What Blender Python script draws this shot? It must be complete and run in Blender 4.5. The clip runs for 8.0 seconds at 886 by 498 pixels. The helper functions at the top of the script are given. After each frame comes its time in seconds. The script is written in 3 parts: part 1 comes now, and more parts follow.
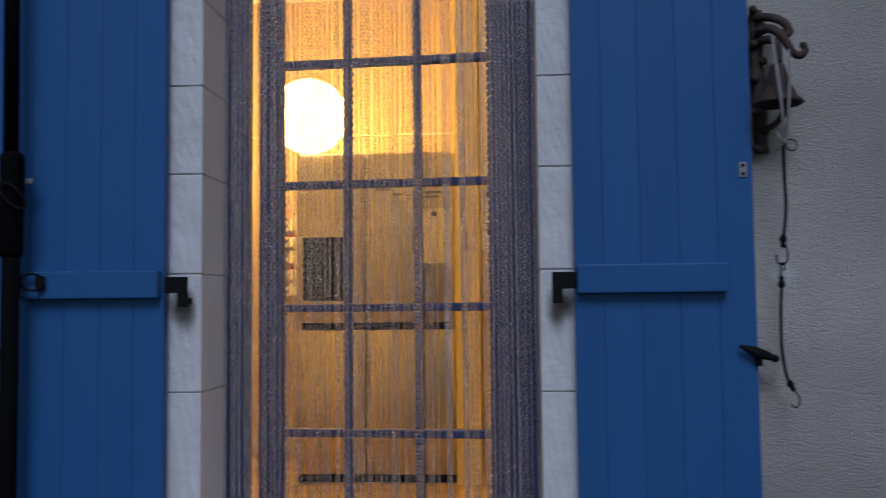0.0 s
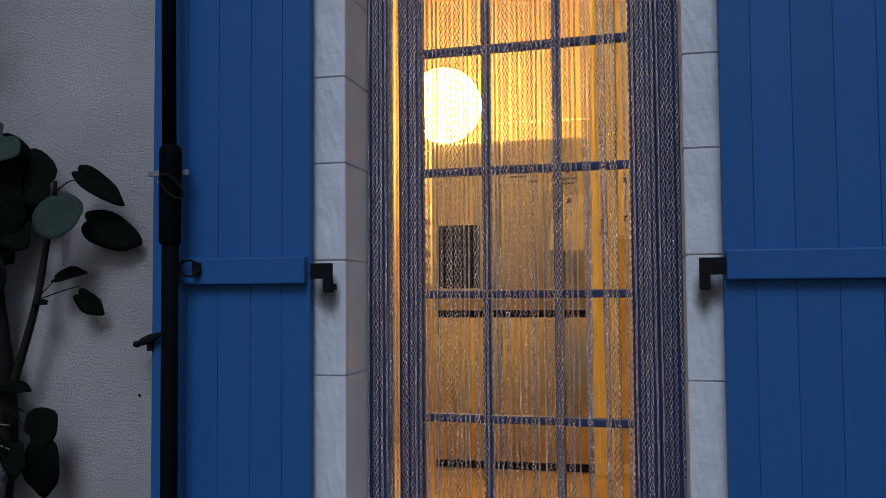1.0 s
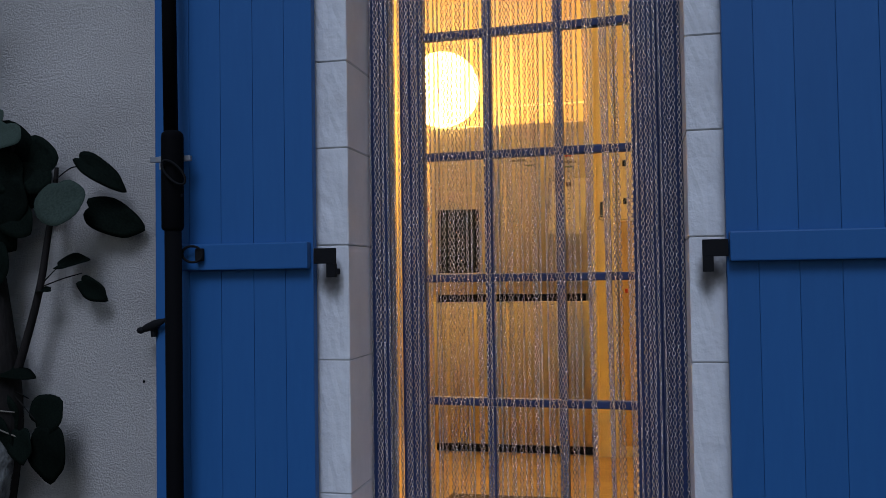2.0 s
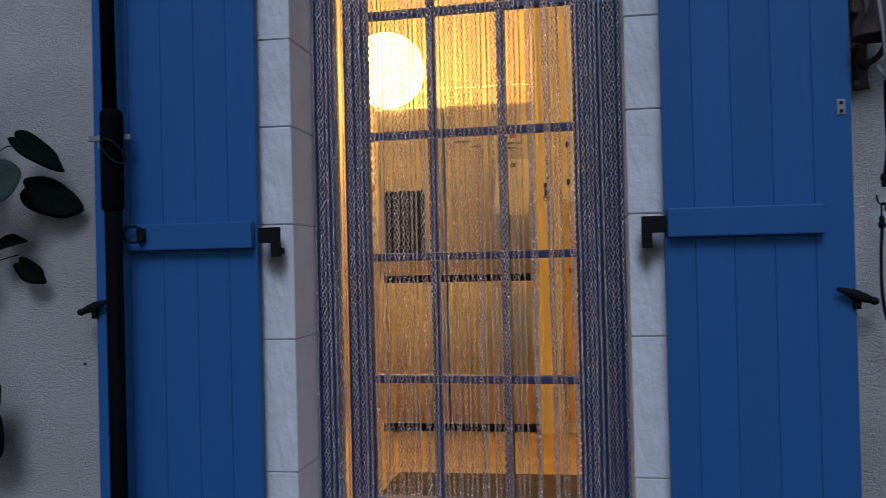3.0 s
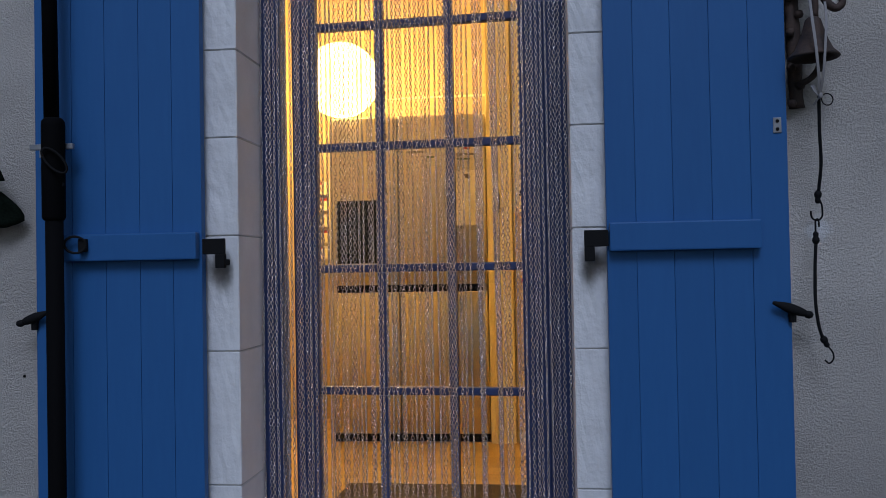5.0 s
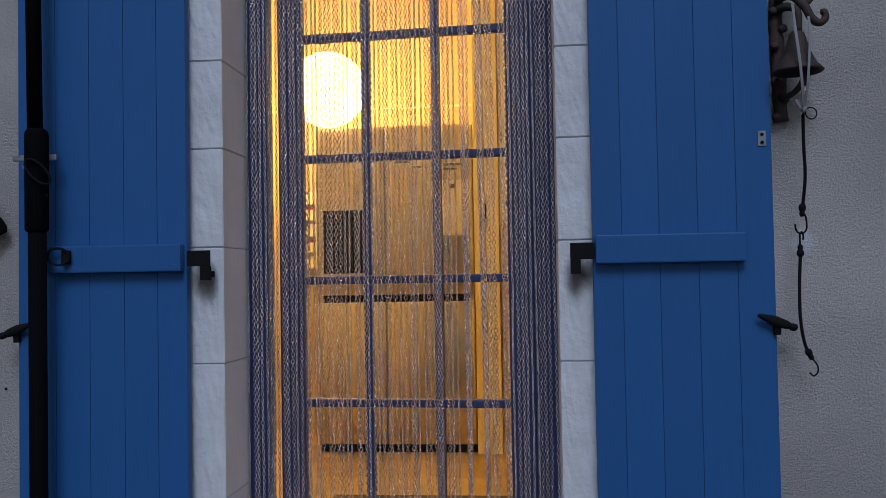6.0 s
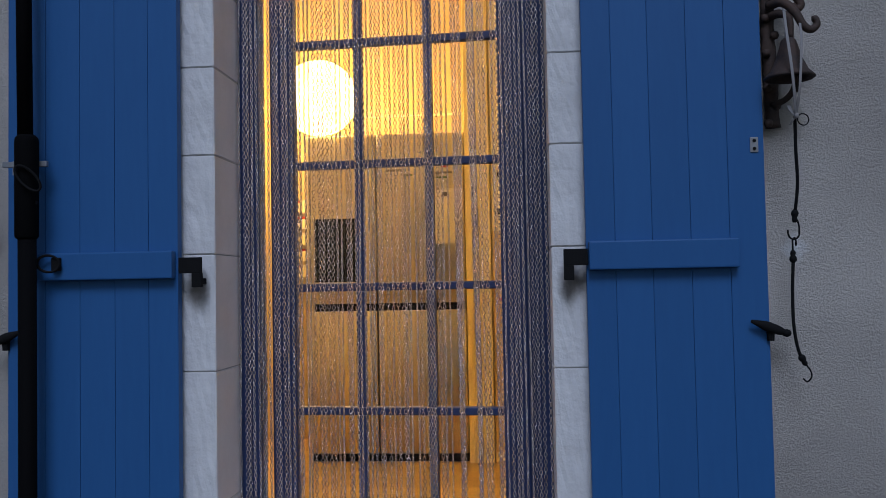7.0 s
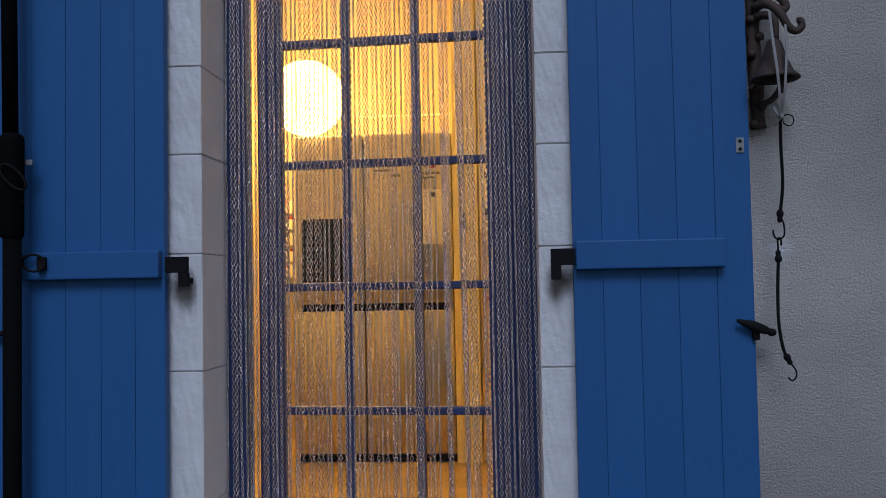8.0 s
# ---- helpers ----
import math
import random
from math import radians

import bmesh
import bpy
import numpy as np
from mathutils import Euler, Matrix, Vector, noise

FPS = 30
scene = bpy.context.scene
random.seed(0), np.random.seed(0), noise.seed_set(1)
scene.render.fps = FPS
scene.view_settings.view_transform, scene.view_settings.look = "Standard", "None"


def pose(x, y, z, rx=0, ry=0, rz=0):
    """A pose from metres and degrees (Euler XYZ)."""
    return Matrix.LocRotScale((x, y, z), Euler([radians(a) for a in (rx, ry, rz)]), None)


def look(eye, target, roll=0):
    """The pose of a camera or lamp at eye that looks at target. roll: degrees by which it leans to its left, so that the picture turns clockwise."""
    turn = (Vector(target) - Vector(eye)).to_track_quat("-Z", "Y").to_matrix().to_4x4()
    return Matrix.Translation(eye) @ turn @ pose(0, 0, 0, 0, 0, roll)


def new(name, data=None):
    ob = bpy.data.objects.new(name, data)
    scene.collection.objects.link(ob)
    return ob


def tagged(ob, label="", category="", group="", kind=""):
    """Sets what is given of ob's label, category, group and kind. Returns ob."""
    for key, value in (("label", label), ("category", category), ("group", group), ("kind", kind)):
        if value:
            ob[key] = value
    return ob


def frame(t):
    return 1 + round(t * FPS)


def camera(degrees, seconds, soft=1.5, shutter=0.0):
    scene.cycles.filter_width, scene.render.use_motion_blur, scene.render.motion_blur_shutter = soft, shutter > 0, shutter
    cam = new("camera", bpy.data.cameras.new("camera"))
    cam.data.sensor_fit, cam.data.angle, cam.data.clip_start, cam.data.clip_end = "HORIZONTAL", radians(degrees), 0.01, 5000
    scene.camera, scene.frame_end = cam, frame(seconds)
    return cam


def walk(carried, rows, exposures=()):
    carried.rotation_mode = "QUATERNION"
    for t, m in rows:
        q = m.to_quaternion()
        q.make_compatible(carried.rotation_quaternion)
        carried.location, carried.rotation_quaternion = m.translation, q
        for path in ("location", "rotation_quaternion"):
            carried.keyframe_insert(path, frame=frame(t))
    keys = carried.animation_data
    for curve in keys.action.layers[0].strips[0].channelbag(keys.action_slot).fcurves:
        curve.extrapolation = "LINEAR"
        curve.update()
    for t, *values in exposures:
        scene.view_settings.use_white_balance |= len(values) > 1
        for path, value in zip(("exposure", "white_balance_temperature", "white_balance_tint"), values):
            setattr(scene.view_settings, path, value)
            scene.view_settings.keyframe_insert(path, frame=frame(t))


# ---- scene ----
cam = camera(53.7, 8.0, soft=0.85, shutter=0.4)
PATH = [
    (0, (0.3691, -2.2876, 1.4192), (0.2200, -0.2968, 1.5393), -0.60),
    (0.5, (0.3551, -2.2829, 1.4171), (-0.0141, -0.3208, 1.5357), -0.50),
    (1, (0.3433, -2.2803, 1.4121), (-0.1005, -0.3326, 1.5096), -0.40),
    (1.2, (0.3415, -2.2802, 1.4108), (-0.1078, -0.3331, 1.4950), -0.40),
    (2.3, (0.3219, -2.2917, 1.4072), (-0.1044, -0.3383, 1.4546), -1.14),
    (2.5, (0.3231, -2.2942, 1.4042), (-0.0920, -0.3380, 1.4370), -1.30),
    (3, (0.3343, -2.3028, 1.3949), (0.0167, -0.3283, 1.4183), -1.31),
    (3.5, (0.3529, -2.3092, 1.3912), (0.1109, -0.3241, 1.4155), -1.28),
    (4, (0.3640, -2.3102, 1.3941), (0.1283, -0.3243, 1.4209), -1.12),
    (4.5, (0.3680, -2.3095, 1.3993), (0.1396, -0.3228, 1.4313), -1.04),
    (4.7, (0.3692, -2.3092, 1.4010), (0.1408, -0.3226, 1.4367), -1.05),
    (5.8, (0.3763, -2.3054, 1.4178), (0.1743, -0.3163, 1.4695), -0.97),
    (6, (0.3742, -2.3047, 1.4168), (0.1784, -0.3151, 1.4744), -0.99),
    (6.5, (0.3695, -2.3014, 1.4125), (0.1829, -0.3114, 1.4828), -0.99),
    (7, (0.3660, -2.2986, 1.4081), (0.1928, -0.3078, 1.4881), -1.09),
    (7.5, (0.3647, -2.2988, 1.4049), (0.2055, -0.3069, 1.4870), -1.04),
    (8, (0.3671, -2.3007, 1.4046), (0.2216, -0.3077, 1.4861), -1.07),
]
walk(cam, [(t, look(eye, target, roll)) for t, eye, target, roll in PATH],
     exposures=((0, -0.16, 6500, 10), (0.5, -0.18, 6480, 10), (1, -0.17, 6400, 10), (2.5, -0.14, 6200, 10), (4.5, -0.08, 6350, 10), (6, -0.06, 6420, 10), (8, -0.04, 6440, 10)))

# ---- world and lamps ----
world = bpy.data.worlds.new("world")
scene.world = world
world.use_nodes = True
wn = world.node_tree.nodes
sky = wn.new("ShaderNodeTexSky")
sky.sky_type = "NISHITA"
sky.sun_disc = False
sky.sun_elevation = radians(48)
sky.sun_rotation = radians(176.6)
sky.ozone_density = 1.5
wn["Background"].inputs["Strength"].default_value = 0.059
world.node_tree.links.new(sky.outputs["Color"], wn["Background"].inputs["Color"])
sun_data = bpy.data.lights.new("sun", "SUN")
sun_data.energy, sun_data.angle, sun_data.color = 1.5, radians(24), (0.62, 0.74, 1.0)
sun = new("sun", sun_data)
sun.matrix_world = look((0.4, -6.65, 7.44), (0, 0, 0))

FLOOR, GROUND, CEIL = 0.415, -0.12, 3.42


# ---- materials ----
def mat(name, a, b=None, rough=0.6, metal=0.0, scale=6.0, fine=60.0, bump=0.1, depth=0.002, detail=3, coarse=0.5, stretch=(1, 1, 1), spec=0.5, island=0.0):
    """Two-scale noise between colours a and b, with fine relief."""
    m = bpy.data.materials.new(name)
    m.use_nodes = True
    n, l = m.node_tree.nodes, m.node_tree.links
    p = n["Principled BSDF"]
    b = b or tuple(c * 0.8 for c in a)
    tc, mp = n.new("ShaderNodeTexCoord"), n.new("ShaderNodeMapping")
    mp.inputs["Scale"].default_value = stretch
    l.new(tc.outputs["Object"], mp.inputs["Vector"])
    n1, n2 = n.new("ShaderNodeTexNoise"), n.new("ShaderNodeTexNoise")
    n1.inputs["Scale"].default_value, n2.inputs["Scale"].default_value = scale, fine
    n1.inputs["Detail"].default_value, n2.inputs["Detail"].default_value = 4, detail
    n2.inputs["Roughness"].default_value = coarse
    l.new(mp.outputs["Vector"], n1.inputs["Vector"]), l.new(mp.outputs["Vector"], n2.inputs["Vector"])
    add = n.new("ShaderNodeMath")
    add.operation = "MULTIPLY_ADD"
    add.inputs[1].default_value, add.inputs[2].default_value = 0.35, -0.17
    l.new(n2.outputs["Fac"], add.inputs[0])
    tot = n.new("ShaderNodeMath")
    l.new(n1.outputs["Fac"], tot.inputs[0]), l.new(add.outputs[0], tot.inputs[1])
    ramp = n.new("ShaderNodeValToRGB")
    ramp.color_ramp.elements[0].position, ramp.color_ramp.elements[1].position = 0.32, 0.68
    ramp.color_ramp.elements[0].color, ramp.color_ramp.elements[1].color = (*b, 1), (*a, 1)
    l.new(tot.outputs[0], ramp.inputs["Fac"])
    colour = ramp.outputs["Color"]
    if island:
        info, hsv, mul = n.new("ShaderNodeObjectInfo"), n.new("ShaderNodeHueSaturation"), n.new("ShaderNodeMath")
        mul.operation = "MULTIPLY_ADD"
        mul.inputs[1].default_value, mul.inputs[2].default_value = island, 1 - island / 2
        l.new(info.outputs["Random"], mul.inputs[0]), l.new(mul.outputs[0], hsv.inputs["Value"]), l.new(colour, hsv.inputs["Color"])
        colour = hsv.outputs["Color"]
    l.new(colour, p.inputs["Base Color"])
    rr = n.new("ShaderNodeMath")
    rr.operation = "MULTIPLY_ADD"
    rr.inputs[1].default_value, rr.inputs[2].default_value = 0.2, rough - 0.1
    l.new(n1.outputs["Fac"], rr.inputs[0]), l.new(rr.outputs[0], p.inputs["Roughness"])
    p.inputs["Metallic"].default_value = metal
    p.inputs["Specular IOR Level"].default_value = spec
    if bump:
        bp = n.new("ShaderNodeBump")
        bp.inputs["Strength"].default_value, bp.inputs["Distance"].default_value = bump, depth
        l.new(n2.outputs["Fac"], bp.inputs["Height"]), l.new(bp.outputs["Normal"], p.inputs["Normal"])
    return m


M_RENDER = mat("roughcast_render", (0.65, 0.602, 0.558), (0.43, 0.398, 0.37), rough=0.95, scale=1.6, fine=170, bump=0.75, depth=0.005, detail=8, coarse=0.72, spec=0.1, stretch=(0.8, 1, 1.05))
rn, rl = M_RENDER.node_tree.nodes, M_RENDER.node_tree.links
rtc, rwarp, rscale, rsum, rvor, rgrain, rmix, rbump = (rn.new("ShaderNode" + k) for k in ("TexCoord", "TexNoise", "VectorMath", "VectorMath", "TexVoronoi", "TexNoise", "Math", "Bump"))
rwarp.inputs["Scale"].default_value = 45
rscale.operation, rscale.inputs["Scale"].default_value = "SCALE", 0.008
rl.new(rtc.outputs["Object"], rwarp.inputs["Vector"]), rl.new(rwarp.outputs["Color"], rscale.inputs[0])
rl.new(rtc.outputs["Object"], rsum.inputs[0]), rl.new(rscale.outputs["Vector"], rsum.inputs[1])
rvor.feature, rvor.inputs["Scale"].default_value, rvor.inputs["Smoothness"].default_value = "SMOOTH_F1", 180, 0.35
rl.new(rsum.outputs["Vector"], rvor.inputs["Vector"])
rgrain.inputs["Scale"].default_value, rgrain.inputs["Detail"].default_value = 150, 9
rgrain.inputs["Roughness"].default_value = 0.74
rl.new(rsum.outputs["Vector"], rgrain.inputs["Vector"])
rmix.operation = "MULTIPLY_ADD"
rmix.inputs[1].default_value = -0.22
rl.new(rvor.outputs["Distance"], rmix.inputs[0]), rl.new(rgrain.outputs["Fac"], rmix.inputs[2])
rbump.inputs["Strength"].default_value, rbump.inputs["Distance"].default_value = 1.0, 0.0095
rl.new(rmix.outputs[0], rbump.inputs["Height"]), rl.new(rbump.outputs["Normal"], rn["Principled BSDF"].inputs["Normal"])
# a smear of white filler on the wall under the bell
fmap, flen, fnoise, fsum, framp, fmix = (rn.new("ShaderNode" + k) for k in ("Mapping", "VectorMath", "TexNoise", "Math", "ValToRGB", "Mix"))
fmap.inputs["Scale"].default_value, fmap.inputs["Location"].default_value = (1, 0, 1), (-1.066, 0, -1.602)
flen.operation, fsum.operation, fsum.inputs[1].default_value = "LENGTH", "MULTIPLY_ADD", 0.055
fnoise.inputs["Scale"].default_value, fnoise.inputs["Detail"].default_value = 38, 5
framp.color_ramp.elements[0].position, framp.color_ramp.elements[1].position = 0.036, 0.068
framp.color_ramp.elements[0].color, framp.color_ramp.elements[1].color = (0.9, 0.9, 0.9, 1), (0, 0, 0, 1)
fmix.data_type, fmix.inputs[7].default_value = "RGBA", (0.78, 0.78, 0.79, 1)
wall_in = rn["Principled BSDF"].inputs["Base Color"]
rl.new(rtc.outputs["Object"], fmap.inputs["Vector"]), rl.new(fmap.outputs["Vector"], flen.inputs[0])
rl.new(rtc.outputs["Object"], fnoise.inputs["Vector"]), rl.new(fnoise.outputs["Fac"], fsum.inputs[0])
rl.new(flen.outputs["Value"], fsum.inputs[2]), rl.new(fsum.outputs[0], framp.inputs["Fac"])
rl.new(wall_in.links[0].from_socket, fmix.inputs[6]), rl.new(framp.outputs["Color"], fmix.inputs[0])
rl.new(fmix.outputs[2], wall_in)
M_STONE = mat("painted_stone", (0.72, 0.71, 0.715), (0.62, 0.61, 0.615), rough=0.85, scale=9, fine=38, bump=0.7, depth=0.006, detail=5, coarse=0.55, spec=0.2, island=0.08)
sn, sl = M_STONE.node_tree.nodes, M_STONE.node_tree.links
stc, smp, sdist, snoise, sadd, sramp, smix = (sn.new("ShaderNode" + k) for k in ("TexCoord", "Mapping", "VectorMath", "TexNoise", "Math", "ValToRGB", "Mix"))
smp.inputs["Scale"].default_value = (1.5, 0, 0.8)
smp.inputs["Location"].default_value = (0, 0, -0.8 * 1.005)
sdist.operation = "LENGTH"
snoise.inputs["Scale"].default_value = 30
sadd.operation = "MULTIPLY_ADD"
sadd.inputs[1].default_value = 0.05
sramp.color_ramp.elements[0].position, sramp.color_ramp.elements[1].position = 0.045, 0.085
sramp.color_ramp.elements[0].color, sramp.color_ramp.elements[1].color = (0.75, 0.75, 0.75, 1), (0, 0, 0, 1)
smix.data_type = "RGBA"
smix.inputs[7].default_value = (0.10, 0.075, 0.06, 1)
sl.new(stc.outputs["Object"], smp.inputs["Vector"]), sl.new(smp.outputs["Vector"], sdist.inputs[0])
sl.new(stc.outputs["Object"], snoise.inputs["Vector"]), sl.new(snoise.outputs["Fac"], sadd.inputs[0])
sl.new(sdist.outputs["Value"], sadd.inputs[2]), sl.new(sadd.outputs[0], sramp.inputs["Fac"])
base_in = sn["Principled BSDF"].inputs["Base Color"]
sl.new(base_in.links[0].from_socket, smix.inputs[6])
sl.new(sramp.outputs["Color"], smix.inputs[0]), sl.new(smix.outputs[2], base_in)
M_STONE_CUT = mat("sawn_stone", (0.88, 0.80, 0.78), (0.80, 0.72, 0.70), rough=0.9, scale=8, fine=110, bump=0.6, depth=0.002, detail=6, coarse=0.65, spec=0.2, island=0.06)
M_MORTAR = mat("mortar", (0.5, 0.48, 0.46), rough=0.95, fine=120, bump=0.5, depth=0.003)
M_BLUE = mat("blue_paint", (0.027, 0.117, 0.31), (0.022, 0.100, 0.275), rough=0.48, scale=2.2, fine=90, bump=0.08, depth=0.001, stretch=(1, 1, 0.12), spec=0.2, island=0.08)
# the shutters' blue over again, with the doorway's shade mixed into the colour
M_BLUE_SHADED = mat("blue_paint_shaded", (0.040, 0.062, 0.165), (0.033, 0.051, 0.138), rough=0.5, scale=3, fine=90, bump=0.08, depth=0.001, stretch=(1, 1, 0.2), spec=0.35)
M_BLACK = mat("black_paint", (0.003, 0.003, 0.0035), (0.002, 0.002, 0.0025), rough=0.85, fine=150, bump=0.1, spec=0.08)
M_IRON = mat("black_iron", (0.009, 0.009, 0.010), (0.006, 0.006, 0.007), spec=0.15, rough=0.75, metal=0.1, fine=200, bump=0.4, depth=0.001)
M_RUST = mat("rusty_iron", (0.075, 0.045, 0.034), (0.03, 0.022, 0.02), rough=0.75, metal=0.2, scale=22, fine=200, bump=0.6, depth=0.002)
M_ALU = mat("anodised_aluminium", (0.72, 0.66, 0.64), (0.62, 0.57, 0.55), rough=0.2, metal=1.0, scale=30, bump=0)
M_ZINC = mat("zinc_plate", (0.27, 0.28, 0.30), (0.20, 0.20, 0.22), rough=0.4, metal=0.4, scale=40, bump=0.1)
M_RUBBER = mat("black_rubber", (0.008, 0.008, 0.009), spec=0.15, rough=0.8, fine=300, bump=0.3, depth=0.001)
M_TAPE = mat("white_tape", (0.27, 0.25, 0.25), (0.2, 0.19, 0.19), rough=0.7, fine=300, bump=0.2, depth=0.0005)
M_LEAF = mat("leaf", (0.007, 0.011, 0.008), (0.003, 0.005, 0.004), spec=0.02, rough=0.8, scale=25, fine=120, bump=0.3, depth=0.002, island=0.5)
M_LEAF_PALE = mat("leaf_underside", (0.050, 0.070, 0.056), (0.032, 0.046, 0.036), rough=0.85, scale=25, fine=120, bump=0.3, depth=0.002, spec=0.1, island=0.25)
M_BARK = mat("bark", (0.024, 0.020, 0.018), (0.010, 0.009, 0.008), spec=0.1, rough=0.9, scale=14, fine=70, bump=0.9, depth=0.006, stretch=(1, 1, 0.25))
M_LICHEN = mat("lichened_bark", (0.16, 0.16, 0.15), (0.03, 0.027, 0.024), rough=0.95, scale=22, fine=60, bump=1.0, depth=0.01)
M_STALK = mat("pale_stalk", (0.24, 0.21, 0.17), rough=0.8)
M_STEEL = mat("brushed_steel", (0.62, 0.575, 0.46), (0.54, 0.50, 0.39), rough=0.3, metal=1.0, scale=2, fine=60, bump=0.02, stretch=(8, 8, 0.3))
M_PLASTER = mat("cream_plaster", (0.58, 0.455, 0.27), (0.54, 0.42, 0.245), rough=0.9, scale=1.5, fine=90, bump=0.15)
# for surfaces out of view, whitened to bounce lamp light onto the fridge
M_WHITE = mat("off_white_plaster", (0.89, 0.86, 0.78), (0.86, 0.83, 0.75), rough=0.9, scale=1.5, fine=90, bump=0.15)
M_CEIL = mat("off_white_ceiling", (0.86, 0.82, 0.72), (0.82, 0.78, 0.68), rough=0.9, scale=1.5, fine=90, bump=0.1)
M_WOOD = mat("oak", (0.42, 0.25, 0.10), (0.30, 0.17, 0.065), rough=0.5, scale=5, fine=40, bump=0.15, stretch=(6, 6, 0.5))
M_FLOOR = mat("floor_board", (0.56, 0.41, 0.18), (0.46, 0.32, 0.13), rough=0.42, scale=5, fine=50, bump=0.1, stretch=(0.6, 8, 4), island=0.3)
M_MAT = mat("grey_mat", (0.10, 0.085, 0.065), (0.065, 0.055, 0.045), rough=0.95, scale=20, fine=250, bump=0.8, depth=0.004)
M_DARK = mat("black_plastic", (0.007, 0.006, 0.006), (0.005, 0.005, 0.005), spec=0.15, rough=0.5, fine=100, bump=0)
M_PAPER = mat("white_paper", (0.85, 0.82, 0.74), (0.8, 0.77, 0.7), rough=0.8, scale=5, bump=0.05)
M_INK = mat("grey_ink", (0.15, 0.13, 0.12), rough=0.8, bump=0)
M_RED = mat("red_plastic", (0.55, 0.06, 0.03), (0.45, 0.05, 0.03), rough=0.4, bump=0)
M_GREEN = mat("green_plastic", (0.10, 0.16, 0.05), rough=0.4, bump=0)
M_SOIL = mat("gravel_ground", (0.09, 0.08, 0.065), (0.05, 0.046, 0.04), rough=0.95, scale=3, fine=60, bump=1.0, depth=0.01)

M_PINE = mat("cream_painted_wood", (0.90, 0.83, 0.56), (0.86, 0.78, 0.50), rough=0.5, scale=5, fine=40, bump=0.1, stretch=(6, 6, 0.5))
M_KNOTTY = mat("knotty_pine", (0.72, 0.56, 0.27), (0.60, 0.43, 0.18), rough=0.5, scale=4, fine=40, bump=0.15, stretch=(7, 7, 0.6))
M_GLASS = bpy.data.materials.new("window_glass")
M_GLASS.use_nodes = True
g = M_GLASS.node_tree.nodes["Principled BSDF"]
g.inputs["Transmission Weight"].default_value, g.inputs["Roughness"].default_value, g.inputs["IOR"].default_value = 1.0, 0.0, 1.45

M_GLOW = bpy.data.materials.new("lit_opal_glass")
M_GLOW.use_nodes = True
g = M_GLOW.node_tree.nodes["Principled BSDF"]
g.inputs["Base Color"].default_value = (0.9, 0.85, 0.75, 1)
g.inputs["Emission Color"].default_value = (1.0, 0.555, 0.13, 1)
g.inputs["Emission Strength"].default_value = 53.0


# ---- builders ----
ORIGIN = {}


def thing(name, loc, label, category, group="", kind=""):
    """A top-level Empty at its base."""
    ob = new(name)
    ob.location = loc
    ob.empty_display_size = 0.05
    ORIGIN[ob.name] = Vector(loc)
    return tagged(ob, label, category, group, kind)


def mesh_of(name, bm, material, origin, smooth=False):
    bmesh.ops.translate(bm, verts=bm.verts, vec=-origin)
    bmesh.ops.recalc_face_normals(bm, faces=bm.faces)
    me = bpy.data.meshes.new(name)
    bm.to_mesh(me)
    bm.free()
    for mm in material if isinstance(material, (list, tuple)) else [material]:
        me.materials.append(mm)
    if smooth:
        for p in me.polygons:
            p.use_smooth = True
    return me


def part(name, bm, material, parent, label="", smooth=False):
    """One mesh under a thing or a part; bm is in the world's places."""
    o = ORIGIN[parent.name]
    ob = new(name, mesh_of(name, bm, material, o, smooth))
    ob.parent = parent
    ORIGIN[ob.name] = o
    return tagged(ob, label)


def solid(name, bm, material, loc, label, category, group="", kind="", smooth=False):
    """A top-level thing of one mesh."""
    ob = new(name, mesh_of(name, bm, material, Vector(loc), smooth))
    ob.location = loc
    ORIGIN[ob.name] = Vector(loc)
    return tagged(ob, label, category, group, kind)


def box(x0, x1, y0, y1, z0, z1, bevel=0.0, bm=None, seg=2):
    bm = bm or bmesh.new()
    b = bmesh.new()
    bmesh.ops.create_cube(b, size=1)
    bmesh.ops.scale(b, verts=b.verts, vec=(x1 - x0, y1 - y0, z1 - z0))
    bmesh.ops.translate(b, verts=b.verts, vec=((x0 + x1) / 2, (y0 + y1) / 2, (z0 + z1) / 2))
    if bevel:
        bmesh.ops.bevel(b, geom=b.edges, offset=bevel, segments=seg, affect="EDGES", profile=0.6)
    return join(bm, b)


def join(bm, b):
    tmp = bpy.data.meshes.new("tmp")
    b.to_mesh(tmp)
    b.free()
    bm.from_mesh(tmp)
    bpy.data.meshes.remove(tmp)
    return bm


def smooth_line(points, steps=5):
    """A Catmull-Rom line through the points."""
    pts = [Vector(p) for p in points]
    if len(pts) < 3:
        return pts
    out = []
    ext = [2 * pts[0] - pts[1], *pts, 2 * pts[-1] - pts[-2]]
    for i in range(1, len(ext) - 2):
        p0, p1, p2, p3 = ext[i - 1:i + 3]
        for s in range(steps):
            t = s / steps
            out.append(0.5 * (2 * p1 + (p2 - p0) * t + (2 * p0 - 5 * p1 + 4 * p2 - p3) * t * t + (3 * p1 - p0 - 3 * p2 + p3) * t ** 3))
    return [*out, pts[-1]]


